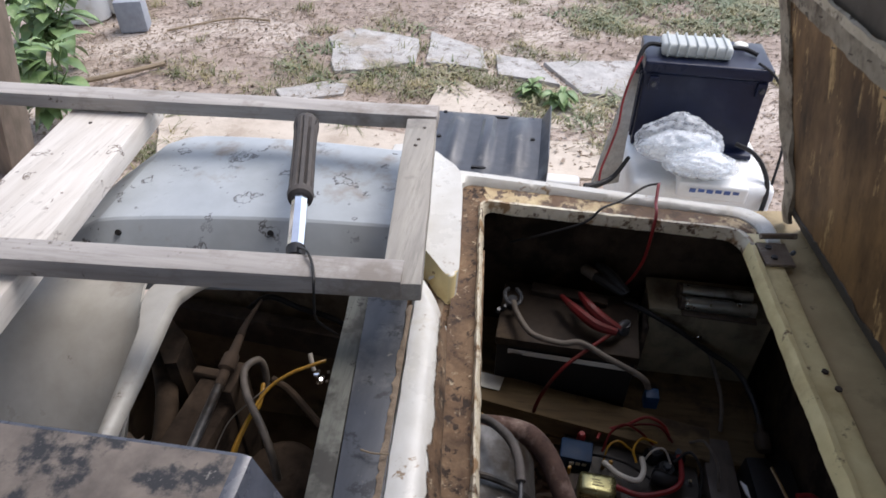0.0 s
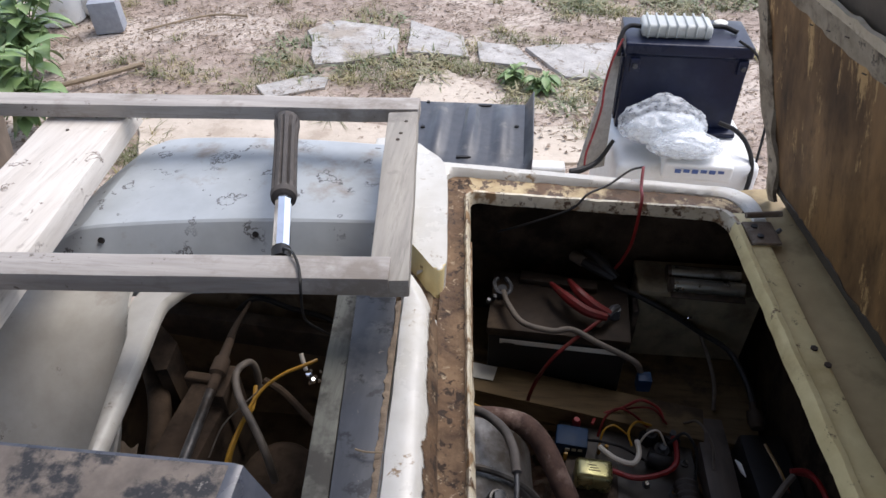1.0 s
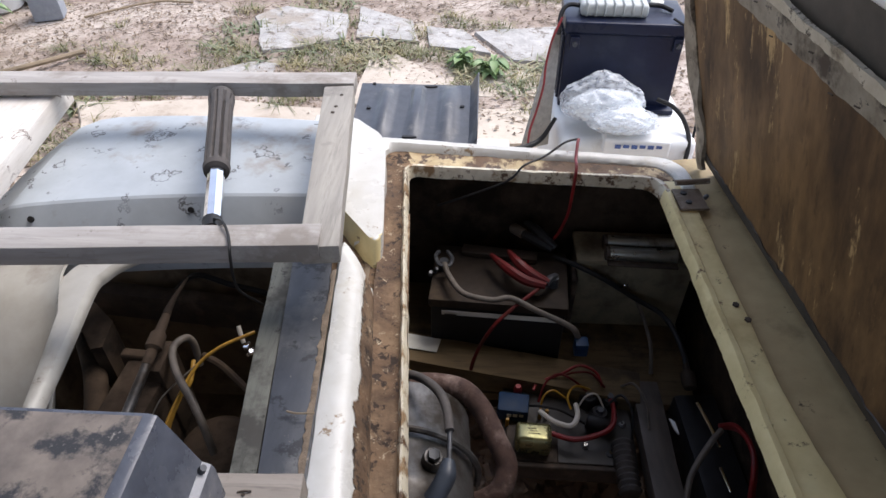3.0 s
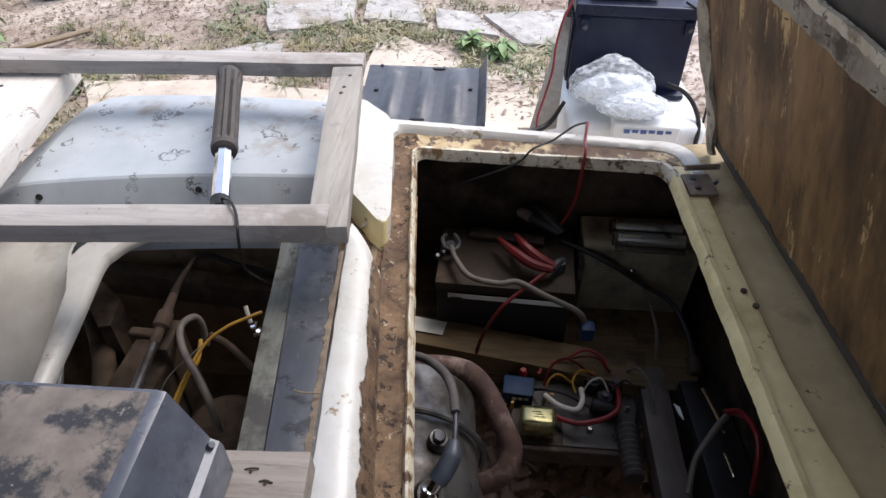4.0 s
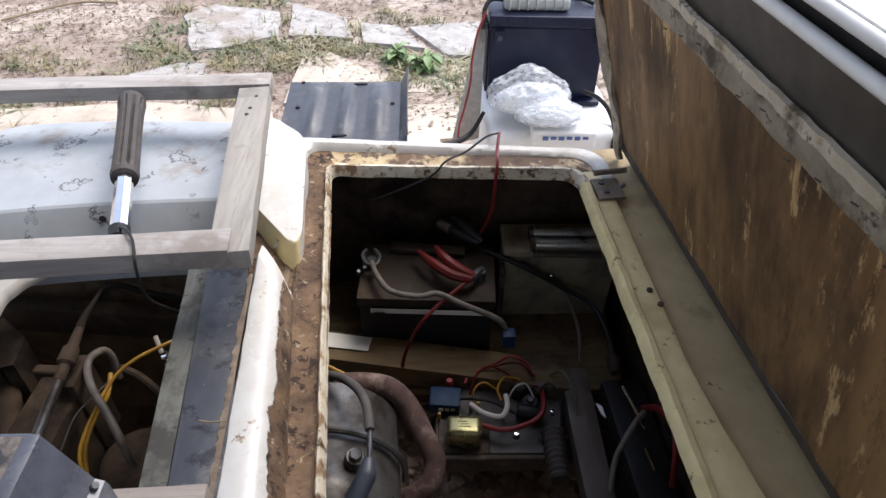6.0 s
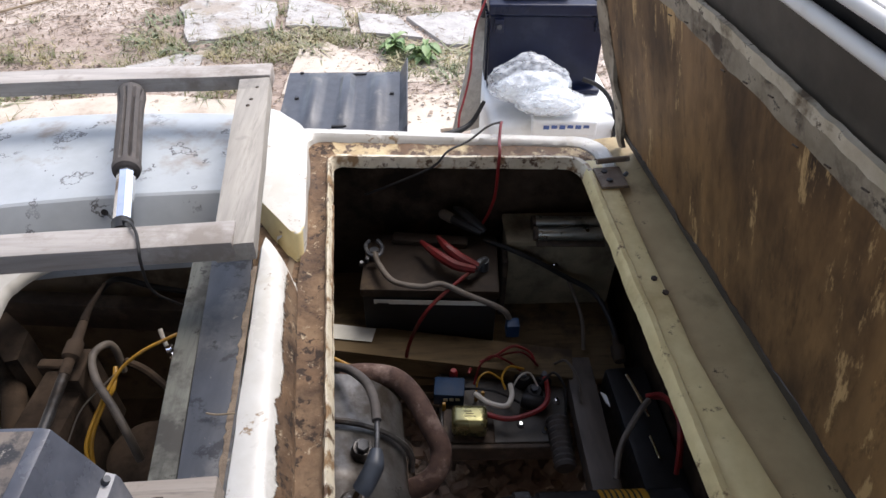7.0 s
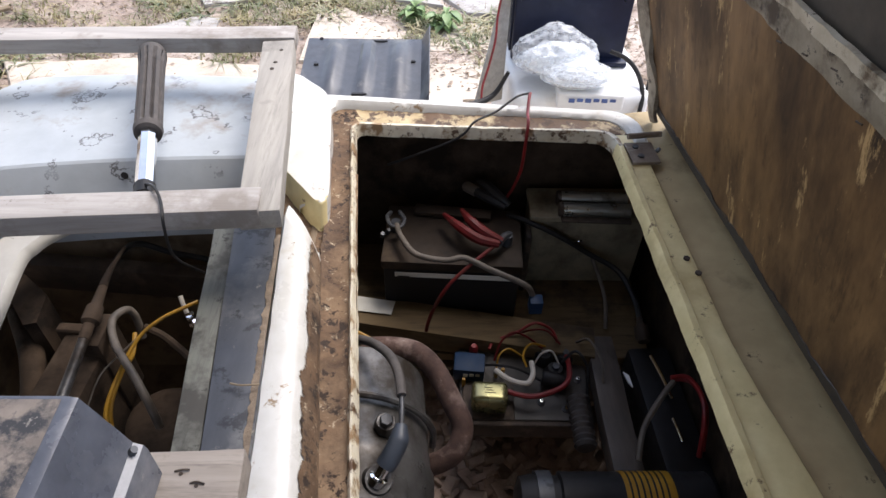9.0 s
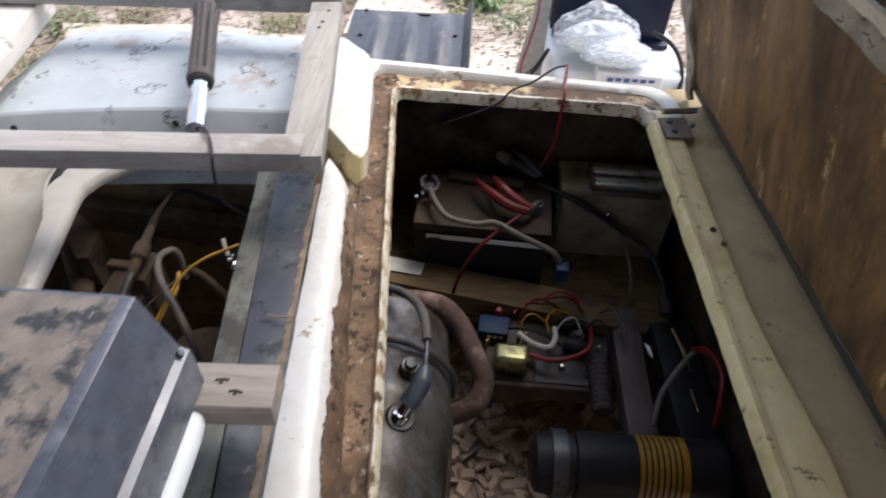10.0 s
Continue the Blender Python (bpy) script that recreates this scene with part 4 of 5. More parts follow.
solo("white_hose_bend", tube([(-.110, .268, .768), (-.101, .25, .774), (-.100, .14, .777), (-.100, .05, .777), (-.100, -.04, .775)], .013, 14), M_WHITEPL, "white plastic pipe beside the black cover", "pipe")

# ---- hatch lid, standing open ----
lid = thing("hatch_lid", (.58, .6, .65), "open hatch lid of stained plywood edged with torn vinyl", "hatch lid")
def lid_at(y, z, out=0.0):
    return Vector((.8216 - .098 * y - .25 * z + out, y, z))
def lid_sheet(corner, n, m, out, t):
    """corner: far-low, far-high, near-high, near-low as (y, z)."""
    fl, fh, nh, nl = corner
    g = []
    for i in range(n + 1):
        a = i / n
        lo = (fl[0] + (nl[0] - fl[0]) * a, fl[1] + (nl[1] - fl[1]) * a)
        hi = (fh[0] + (nh[0] - fh[0]) * a, fh[1] + (nh[1] - fh[1]) * a)
        g.append([lid_at(lo[0] + (hi[0] - lo[0]) * j / m, lo[1] + (hi[1] - lo[1]) * j / m, out) for j in range(m + 1)])
    bm = slab_from(g)
    r = bmesh.ops.extrude_face_region(bm, geom=bm.faces[:])
    bmesh.ops.translate(bm, verts=[v for v in r["geom"] if isinstance(v, bmesh.types.BMVert)], vec=(t, 0, t * .25))
    return bm
part("plywood", lid_sheet([(1.067, .664), (1.19, 1.05), (-.25, 1.05), (-.25, .664)], 4, 4, 0, .012), M_PLY, lid, "water-stained brown plywood")
bm = lid_sheet([(1.068, .664), (1.074, .682), (-.25, .679), (-.25, .664)], 120, 2, -.002, .002)
for v in bm.verts:
    if v.co.z > .676:
        v.co.z += .006 * noise.noise(v.co * 12) + .006 * noise.noise(v.co * 60)
part("rotten_edge", bm, M_DARKBOARD, lid, "rotten black lower edge of the plywood")
# Added dark strip that stops light leaking through the gap under the plywood.
part("backing_strip", lid_sheet([(1.06, .628), (1.07, .668), (-.25, .668), (-.25, .628)], 4, 1, .013, .012), M_DARKBOARD, lid)
bm = lid_sheet([(1.185, 1.010), (1.20, 1.046), (-.25, 1.046), (-.25, 1.010)], 150, 4, -.003, .003)
for v in bm.verts:
    v.co += noise.noise_vector(v.co * 40) * .0022
    v.co.z += .002 * noise.noise(v.co * 5) + .0025 * noise.noise(v.co * 33)
part("vinyl_edge", bm, M_VINYL, lid, "ragged stapled grey vinyl edging")
bm = lid_sheet([(1.085, .640), (1.21, 1.06), (1.165, 1.05), (1.055, .655)], 3, 26, -.005, .007)
for v in bm.verts:
    v.co += noise.noise_vector(v.co * 16) * .010
part("vinyl_edge", bm, M_VINYL, lid, "torn vinyl hanging at the end of the lid")
bm = lid_sheet([(1.20, 1.044), (1.20, 1.058), (-.25, 1.058), (-.25, 1.044)], 160, 2, -.006, .006)
for v in bm.verts:
    v.co += noise.noise_vector(v.co * 45) * .002
    v.co.z += .001 * noise.noise(v.co * 7) + .0015 * noise.noise(v.co * 60)
part("edge_welt", bm, M_WELT, lid, "worn cream welt along the lid edge")
part("cushion_side", lid_sheet([(1.20, 1.056), (1.22, 1.125), (-.25, 1.127), (-.25, 1.054)], 30, 3, .004, .05), M_DARKBOARD, lid, "dark soiled vinyl side")
part("trim_rod", tube([lid_at(1.22, 1.127, .002), lid_at(.6, 1.128, .002), lid_at(-.25, 1.130, .002)], .007, 10), M_WHITEPL, lid, "white piping")
part("back_padding", lid_sheet([(1.22, 1.13), (1.24, 1.152), (-.25, 1.155), (-.25, 1.13)], 30, 2, .012, .05), M_BLACK, lid)
part("trim_rod", tube([lid_at(1.24, 1.155, .004), lid_at(.6, 1.156, .004), lid_at(-.25, 1.158, .004)], .006, 10), M_WHITEPL, lid, "white piping")
deck = []
for i in range(13):
    y = 1.30 - i * .13
    q = lid_at(y, 1.162, .012)
    deck.append([q + Vector((.75 * k / 6, 0, .16 * k / 6 + .02 * math.sin(k / 6 * 3.1))) for k in range(7)])
part("cushion_top", thicken(slab_from(deck), .02), M_WHITEPL, lid, "pale grey vinyl cushion top")
for i in range(26):
    y = 1.12 - i * .05
    part("staple", tube([lid_at(y, 1.022 + .012 * ((i * 7) % 3 - 1), -.0105), lid_at(y - .009, 1.024 + .012 * ((i * 7) % 3 - 1), -.0105)], .001, 5, 2), M_BROWNSTEEL, lid)
hinge = thing("hinge", (.508, .965, .6425), "rusty steel hinge bolted to the flange", "hinge")
part("leaf", box(.478, .528, .940, 1.0, .6430, .6485, .001, 1, 4), M_HINGE, hinge)
for x, y in ((.494, .985), (.498, .958)):
    part("bolt", hexhead((x, y, .6485), (0, 0, 1), .006, .003), M_STEEL, hinge)
part("knuckle", tube([(.484, 1.008, .655), (.545, 1.014, .657)], .0055, 10, 2), M_HINGE, hinge)
part("pin", turned((.526, .966, .653), (.530, .966, .660), [(0, .004), (.6, .004), (1, .003)], 10), M_STEEL, hinge)
for x, y in ((.512, .712), (.521, .682)):
    solo("bolt", hexhead((x, y, .6428), (0, 0, 1), .0052, .003), M_BROWNSTEEL, "rusty bolt head in the flange", "bolt", "flange bolts")
# ---- things behind the cart ----
crate = thing("white_crate", (.05, 1.63, GROUND), "white plastic crate standing behind the cart", "crate")
part("shell", box(-.20, .10, 1.53, 1.84, GROUND, .386, .02, 3), M_WHITEPL, crate)
part("handle", box(.09, .215, 1.53, 1.575, .35, .395, .012, 3), M_WHITEPL, crate)
tray = thing("battery_tray", (-.05, 1.70, .393), "black pressed steel tray with slotted holes", "tray")
rows = []
for i in range(33):
    t = i / 32
    x = -.228 + t * .352
    rib = sum(.015 * max(0, 1 - abs((t - c) / .06) ** 4) for c in (.24, .50, .76))
    e = .012 * max(0, 1 - t / .03)
    up = .045 * max(0, (t - .94) / .06)
    rows.append([Vector((x, 1.518, .392)), Vector((x, 1.530, .394 + e * .3 + up * .6)), Vector((x, 1.57, .397 + rib * .2 + up)), Vector((x, 1.60, .399 + rib + up)), Vector((x, 1.79, .412 + rib + up)), Vector((x, 1.82, .414 + rib * .4 + up)), Vector((x, 1.84, .415 + up)), Vector((x, 1.846, .410 + up))])
part("pan", thicken(slab_from(rows), .003), M_TRAY, tray)
for x, y, w in ((-.06, 1.560, .020), (-.02, 1.825, .022), (-.19, 1.70, .006), (-.19, 1.835, .005), (.08, 1.72, .006), (-.15, 1.82, .005)):
    part("slot", prism([(x - w, y - .004), (x + w * .5, y - .004), (x + w, y), (x + w * .5, y + .005), (x - w, y + .004)], .398 + (y - 1.6) * .06, .4045 + (y - 1.6) * .06, 0), M_BLACK, tray)

cooler = thing("white_container", (.5, 1.68, GROUND), "white plastic container carrying the battery", "container")
part("body", box(.335, .70, 1.52, 1.92, GROUND, .428, .03, 4, 3), M_WHITEPL, cooler)
g = [[Vector((.245, 1.575, .36)).lerp(Vector((.322, 1.735, .64)), t) + Vector((.075, .035, .0)) * s * (1 - .8 * t) for s in (0, .5, 1)] for t in (0, .25, .5, .75, 1)]
leaning = thicken(slab_from(g), .010)
solo("board_scrap", leaning, M_RAIL_Y, "pale board scrap leaning by the container", "board")

bat = thing("battery", (.5, 1.78, .432), "large dark blue-black battery with ribbed end", "battery")
part("case", box(.352, .658, 1.69, 1.862, .432, .645, .006, 3, -2), M_BATTERY, bat)
part("lid", box(.347, .663, 1.684, 1.868, .6455, .677, .007, 3, -2), M_BATTERY, bat)
for i in range(7):
    part("rib", box(.343, .351, 1.712 + i * .021, 1.722 + i * .021, .45, .63, .002, 1), M_BATTERY, bat)
for x in (.372, .640):
    clip = part("latch", box(x - .012, x + .012, 1.676, 1.689, .605, .642, .003), M_BATTERY, bat, "moulded latch")
    part("bolt", turned((x, 1.677, .624), (x, 1.668, .624), [(0, .007), (1, .006)], 12), M_STEEL, clip)
part("foot", box(.59, .665, 1.66, 1.70, .43, .445, .006, 2), M_BATTERY, bat)
charger = thing("battery_charger", (.47, 1.76, .678), "pale grey finned charger lying on the battery", "charger")
part("case", box(.385, .56, 1.72, 1.80, .678, .712, .012, 3, -2), M_CHARGER, charger)
for i in range(7):
    part("fin", box(.398 + i * .0235, .403 + i * .0235, 1.716, 1.803, .680, .717, .002, 1, -2), M_CHARGER, charger)
part("lead", tube([(.39, 1.76, .694), (.355, 1.755, .697), (.335, 1.735, .68), (.33, 1.70, .64)], .006, 8), M_BLACK, charger)
part("lead", tube([(.56, 1.765, .697), (.60, 1.78, .690), (.63, 1.76, .684)], .006, 8), M_BLACK, charger)
solo("vent_disc", turned((.60, 1.82, .677), (.60, 1.82, .690), [(0, .018), (.8, .018), (1, .014)], 16), M_LABEL, "pale plastic disc lying on the battery", "disc")
solo("red_cable", tube([(.335, 1.70, .685), (.312, 1.668, .64), (.300, 1.648, .58), (.296, 1.62, .53), (.282, 1.595, .47), (.266, 1.56, .43), (.262, 1.535, .405)], .003, 8), M_RED, "red battery cable hanging from the charger", "cable")
solo("black_clamp", tube([(.225, 1.51, .398), (.262, 1.525, .402), (.30, 1.55, .415), (.33, 1.56, .47)], .012, 10, radius=lambda t: .010 - .005 * t), M_BLACK, "black cable clamp on the crate edge", "clamp")
solo("black_cable", tube([(.60, 1.62, .50), (.64, 1.60, .49), (.672, 1.58, .46), (.685, 1.54, .42), (.675, 1.505, .36), (.66, 1.49, .28)], .006, 8), M_BLACK, "black cable draped over the white container", "cable")
solo("black_cable", tube([(.62, 1.70, .687), (.66, 1.67, .665), (.70, 1.62, .60), (.71, 1.60, .50), (.70, 1.56, .42)], .0035, 7), M_BLACK, "thin black lead hanging beside the battery", "cable")


def bag(center, size, seed, fold=.30):
    """A slack crumpled skin: broad lobes, sharp folds between them, one gathered corner on top."""
    bm = bmesh.new()
    bmesh.ops.create_icosphere(bm, subdivisions=5, radius=1)
    for v in bm.verts:
        d = v.co.normalized()
        w = d + noise.noise_vector(d * 1.3 + Vector((seed, 2, 0))) * .45
        f = .92 + fold * (.5 - abs(noise.noise(w * 1.7 + Vector((0, seed, 0))))) + .10 * fold * (.5 - abs(noise.noise(w * 4.2 + Vector((seed, 1, 0)))))
        c = d * f
        c.z = c.z * (1 if c.z > 0 else .5)
        v.co = Vector(center) + Vector((c.x * size[0], c.y * size[1], c.z * size[2]))
    return bm


bm = bag((.450, 1.585, .500), (.112, .07, .078), 3.0, .22)
for v in bm.verts:
    k = max(0, v.co.z - .548) / .05
    if k > 0:
        v.co.x += (.448 - v.co.x) * min(.8, k * .7)
        v.co.y += (1.60 - v.co.y) * min(.8, k * .6)
        v.co.z += .022 * k
solo("plastic_bag", bm, M_BAG, "crumpled clear plastic bag on the white container", "bag", smooth=70)
solo("plastic_bag", bag((.500, 1.525, .480), (.092, .05, .044), 8.0, .24), M_BAG, "smaller bundle of crumpled clear plastic", "bag", smooth=70)
solo("white_lump", bag((.462, 1.585, .488), (.088, .045, .045), 5.0, .5), M_FOAM, "white foam packing inside the clear bag", "packing", smooth=70)
solo("white_lump", bag((.498, 1.527, .478), (.074, .038, .032), 6.0, .5), M_FOAM, "white foam packing inside the small bundle", "packing", smooth=70)
pk = thing("wrapped_box", (.54, 1.53, .428), "white box wrapped in clear film with blue print", "box")
part("box", box(.455, .625, 1.485, 1.575, .405, .452, .008, 3, -4), M_WHITEPL, pk)
for i in range(6):
    part("print_bar", box(.480 + i * .021, .495 + i * .021, 1.4805, 1.4825, .430 + (i % 2) * .002, .441, .0005, 1, -4), M_INK, pk)

# wires over the far rim
solo("red_wire", tube([(.318, 1.118, .674), (.314, 1.10, .678), (.308, 1.06, .668), (.306, 1.03, .668), (.303, 1.012, .645), (.300, 1.008, .58), (.290, 1.01, .535), (.280, 1.015, .505)], .003, 8), M_RED, "red wire hooked over the cart rim", "wire")
solo("black_wire", tube([(.318, 1.12, .674), (.290, 1.10, .677), (.25, 1.065, .667), (.21, 1.03, .668), (.18, 1.012, .645), (.10, 1.012, .605), (.05, 1.03, .57)], .0022, 7), M_BLACK, "thin black wire hooked over the cart rim", "wire")

# ---- inside the hatch ----
shelf = thing("battery_shelf", (.2, .95, .27), "old wooden shelf under the inner battery", "shelf")
part("board", beam((-.20, .95, .30), (.56, .93, .30), .30, .02), M_OLDWOOD, shelf)
part("front_board", beam((-.15, .878, .362), (.44, .780, .352), .070, .05), M_OLDWOOD, shelf)
solo("paper_label", prism([(-.03, .885), (.065, .868), (.058, .835), (-.03, .848)], .3625, .3635, 0), M_LABEL, "pale paper scrap on the shelf board", "paper")
ib = thing("battery", (.18, .95, .30), "black dusty battery in the cart bay", "battery")
part("case", box(.048, .302, .868, 1.018, .302, .450, .006, 2, -3), M_BLACK, ib)
part("lid", box(.044, .306, .863, 1.022, .4505, .472, .006, 2, -3), M_DUSTBLACK, ib)
part("label", box(.066, .286, .8595, .8615, .437, .448, .0004, 1, -3), M_LABEL, ib, "pale printed strip")
part("label_box", box(.072, .094, .8588, .8594, .4395, .4455, .0002, 1, -3), M_BLACK, ib)
part("terminal", turned((.066, .955, .472), (.066, .955, .494), [(0, .010), (1, .009)], 14), M_STEEL, ib)
part("terminal", turned((.276, .918, .472), (.276, .918, .494), [(0, .010), (1, .009)], 14), M_STEEL, ib)
part("cap_strip", box(.10, .25, .985, 1.012, .472, .484, .004, 2, -7), M_DUSTBLACK, ib)
cl = thing("cable_clamp", (.066, .955, .485), "steel lead clamp on a battery post", "clamp")
part("ring", tube([(.056, .975, .499), (.050, .958, .502), (.058, .936, .50), (.076, .935, .498), (.082, .955, .50), (.072, .975, .501)], .004, 8), M_STEEL, cl)
part("cable", tube([(.068, .94, .499), (.078, .906, .50), (.106, .861, .50), (.157, .846, .50), (.193, .852, .50), (.239, .833, .49), (.299, .811, .475), (.316, .806, .45)], .0055, 10), M_GREYWIRE, cl, "dirty grey battery cable")
rc = thing("jump_clamp", (.22, .97, .48), "red plastic-handled clip on the battery post", "clamp")
part("handle", tube([(.157, .964, .505), (.184, .925, .51), (.22, .896, .505), (.257, .888, .50)], .008, 8, radius=lambda t: .004 + .006 * math.sin(t * 2.6)), M_CLAMP, rc)
part("handle", tube([(.19, .965, .515), (.205, .93, .52), (.231, .909, .51), (.263, .896, .50)], .008, 8, radius=lambda t: .004 + .006 * math.sin(t * 2.6)), M_CLAMP, rc)
part("jaw", tube([(.257, .892, .50), (.268, .91, .498), (.280, .925, .490)], .007, 8), M_STEEL, rc)
solo("red_cable", tube([(.263, .903, .496), (.219, .857, .495), (.185, .832, .48), (.162, .817, .46), (.141, .808, .42), (.127, .803, .37), (.125, .80, .33)], .0036, 9), M_CLAMP, "red cable running down from the battery", "cable")
solo("plug", box(.308, .332, .785, .808, .425, .455, .003), M_BLUE, "dark blue plug on the grey cable", "plug")
# cream shelf and finned unit at the back
ibx = thing("inner_box", (.445, 1.03, .16), "grimy cream box at the back of the bay", "box")
part("body", box(.33, .56, .985, 1.07, .16, .470, .008, 2), M_OLIVE, ibx)
part("lid", box(.326, .564, .981, 1.073, .4702, .484, .005, 2), M_OLIVE, ibx)
part("bracket", box(.318, .330, .955, 1.0, .20, .455, .003, 1), M_BROWNSTEEL, ibx)
hs = thing("finned_rectifier", (.45, 1.02, .485), "bright finned metal rectifier lying on the inner box", "rectifier")
part("base", box(.385, .520, .962, 1.056, .4845, .489, .002, 2, -2), M_BROWNSTEEL, hs)
for i in range(2):
    y = .985 + i * .034
    part("fin", tube([(.386, y + .002, .500), (.516, y - .002, .500)], .0135, 14, 2), M_DULLALU, hs)
    part("end_cap", tube([(.380, y + .002, .500), (.387, y + .002, .500)], .0145, 14, 2), M_BROWNSTEEL, hs)
solo("black_hose", tube([(.283, 1.0, .475), (.325, .975, .475), (.385, .962, .45), (.450, .960, .405), (.505, .930, .388), (.525, .865, .38), (.525, .808, .38)], .0055, 8), M_BLACK, "black cable looping through the bay", "cable")
solo("thin_cable", tube([(.458, .98, .39), (.475, .935, .36), (.482, .89, .34), (.480, .846, .31)], .004, 7), M_GREYWIRE, "grey cable hanging in the bay", "cable")
solo("bulb_connector", turned((.524, .815, .380), (.525, .768, .37), [(0, .006), (.3, .007), (.35, .013), (.75, .014), (1, .011)], 16), M_DUSTBLACK, "dusty round connector on a cable", "connector")
# electrical plate
plate = thing("electrical_plate", (.3, .70, .30), "brown steel plate carrying relays and terminals", "plate")
part("pan", box(.185, .420, .632, .79, .312, .322, .003, 1, -1), M_DARKBOARD, plate)
part("lip", box(.185, .405, .620, .630, .286, .326, .002, 1, -1), M_BROWNSTEEL, plate)
relay = thing("relay", (.215, .75, .322), "small blue plastic relay with white print", "relay")
part("case", box(.176, .232, .713, .755, .322, .354, .004, 2, -5), M_BLUE, relay)
for i in range(3):
    part("print_bar", box(.192 + i * .011, .200 + i * .011, .7115, .7125, .338, .346, .0003, 1, -5), M_LABEL, relay)
reg = thing("regulator", (.24, .67, .322), "gold chromate voltage regulator box on a flange", "regulator")
part("flange", box(.190, .282, .632, .702, .3225, .327, .002, 1, -3), M_BROWNSTEEL, reg)
part("can", box(.205, .267, .641, .682, .327, .372, .010, 3, -3), M_GOLD, reg)
for k in range(3):
    part("stamp_bar", box(.226 + (k % 2) * .003, .246 - k * .003, .656 + k * .005, .6575 + k * .005, .3722, .3726, 0, 1, -3), M_BROWNSTEEL, reg)
for x, y in ((.344, .760), (.382, .758), (.36, .726)):
    st = thing("terminal_stud", (x, y, .322), "round black terminal with steel nut", "terminal", "terminals on the plate")
    part("body", turned((x, y, .322), (x, y, .347), [(0, .017), (.7, .017), (1, .013)], 16), M_BLACK, st)
    part("nut", hexhead((x, y, .347), (0, 0, 1), .0075, .006), M_STEEL, st)
solo("solenoid", turned((.335, .712, .338), (.375, .70, .336), [(0, .012), (.1, .015), (.9, .015), (1, .012)], 18), M_BLACK, "black starter solenoid on the plate", "solenoid")
solo("white_wire", tube([(.249, .711, .36), (.273, .687, .365), (.301, .677, .37), (.313, .696, .372), (.314, .725, .365)], .0048, 8), M_WHITEWIRE, "thick white wire bent on the plate", "wire")
solo("red_wire", tube([(.265, .674, .35), (.307, .66, .355), (.353, .673, .355), (.377, .694, .355), (.384, .729, .35), (.382, .75, .35)], .0048, 8), M_RED, "thick red wire across the plate", "wire")
solo("red_wire", tube([(.241, .764, .35), (.253, .783, .35), (.296, .794, .365), (.327, .802, .38), (.358, .795, .37), (.368, .773, .36)], .0028, 7), M_RED, "thin red wire on the plate", "wire")
solo("red_button", turned((.213, .765, .335), (.213, .765, .360), [(0, .008), (.7, .008), (1, .005)], 12), M_RED, "small red plastic button on the plate", "button")
solo("yellow_wire", tube([(.344, .764, .36), (.315, .758, .375), (.300, .738, .37), (.305, .718, .36)], .0022, 7), M_YELLOW, "short yellow wire loop", "wire")
solo("yellow_wire", tube([(-.06, .77, .44), (-.002, .745, .43), (.034, .732, .42), (.069, .738, .40), (.111, .76, .37)], .0032, 7), M_YELLOW, "yellow wire along the shelf board", "wire")
for i, (x, y) in enumerate(((.19, .70), (.205, .715), (.25, .72), (.262, .722))):
    solo("spade_terminal", box(x, x + .006, y, y + .006, .322, .345, .001, 1, 10 * i), M_YELLOW, "small yellow spade terminal", "terminal", "spade terminals")
# engine
eng = thing("engine", (.05, .45, .2), "dirty cast aluminium engine with bolted cowl", "engine")
prof = [(0, .085), (.02, .10), (.30, .112), (.32, .117), (.36, .117), (.38, .112), (.8, .112), (1, .10)]
bm = turned((.025, .615, .47), (.025, .10, .47), [(t, r * .98) for t, r in prof], 40)
part("cowl", bm, M_ALU, eng)
part("crankcase", box(-.10, .14, .12, .60, .22, .42, .03, 3), M_BROWNSTEEL, eng)
part("boss", turned((.074, .476, .560), (.077, .474, .584), [(0, .016), (.8, .014), (1, .012)], 16), M_ALU, eng)
part("bolt", hexhead((.077, .474, .584), (.15, -.2, 1), .009, .009), M_STEEL, eng)
part("flange_ring", tube([(.025 + .114 * math.cos(a), .515, .47 + .114 * math.sin(a)) for a in [x * .35 - .2 for x in range(11)]], .005, 8), M_ALU, eng)
part("plug_socket", turned((.066, .404, .560), (.072, .399, .578), [(0, .020), (.5, .020), (1, .017)], 18), M_ALU, eng)
part("spark_plug", turned((.068, .397, .574), (.082, .410, .598), [(0, .012), (.3, .012), (.35, .008), (1, .008)], 12), M_CHROME, eng)
part("plug_boot", tube([(.080, .408, .594), (.087, .416, .602), (.095, .430, .610), (.097, .441, .614), (.098, .450, .616)], .012, 14, radius=lambda t: .0125 - .005 * max(0, t - .55) / .45), material("blue_grey_rubber", (.045, .055, .072), (.02, .025, .033), 40, .5), eng, "blue-grey rubber plug boot")
part("lead_crimp", tube([(.098, .447, .616), (.098, .47, .619), (.097, .496, .620)], .0034, 10, 3), M_STEEL, eng)
part("plug_lead", tube([(.097, .488, .622), (.092, .52, .622), (.078, .555, .615), (.05, .588, .60), (.015, .61, .58), (-.01, .62, .56)], .0065, 10), M_RUBBER, eng, "thick black plug lead")
exh = thing("exhaust_pipe", (.18, .55, .3), "thick rust-brown bent exhaust pipe", "exhaust pipe")
part("pipe", tube([(.03, .638, .52), (.076, .639, .52), (.114, .636, .51), (.143, .615, .49), (.166, .576, .47), (.182, .546, .45), (.172, .517, .43), (.137, .505, .41), (.09, .50, .40)], .0165, 18), M_RUSTPIPE, exh)
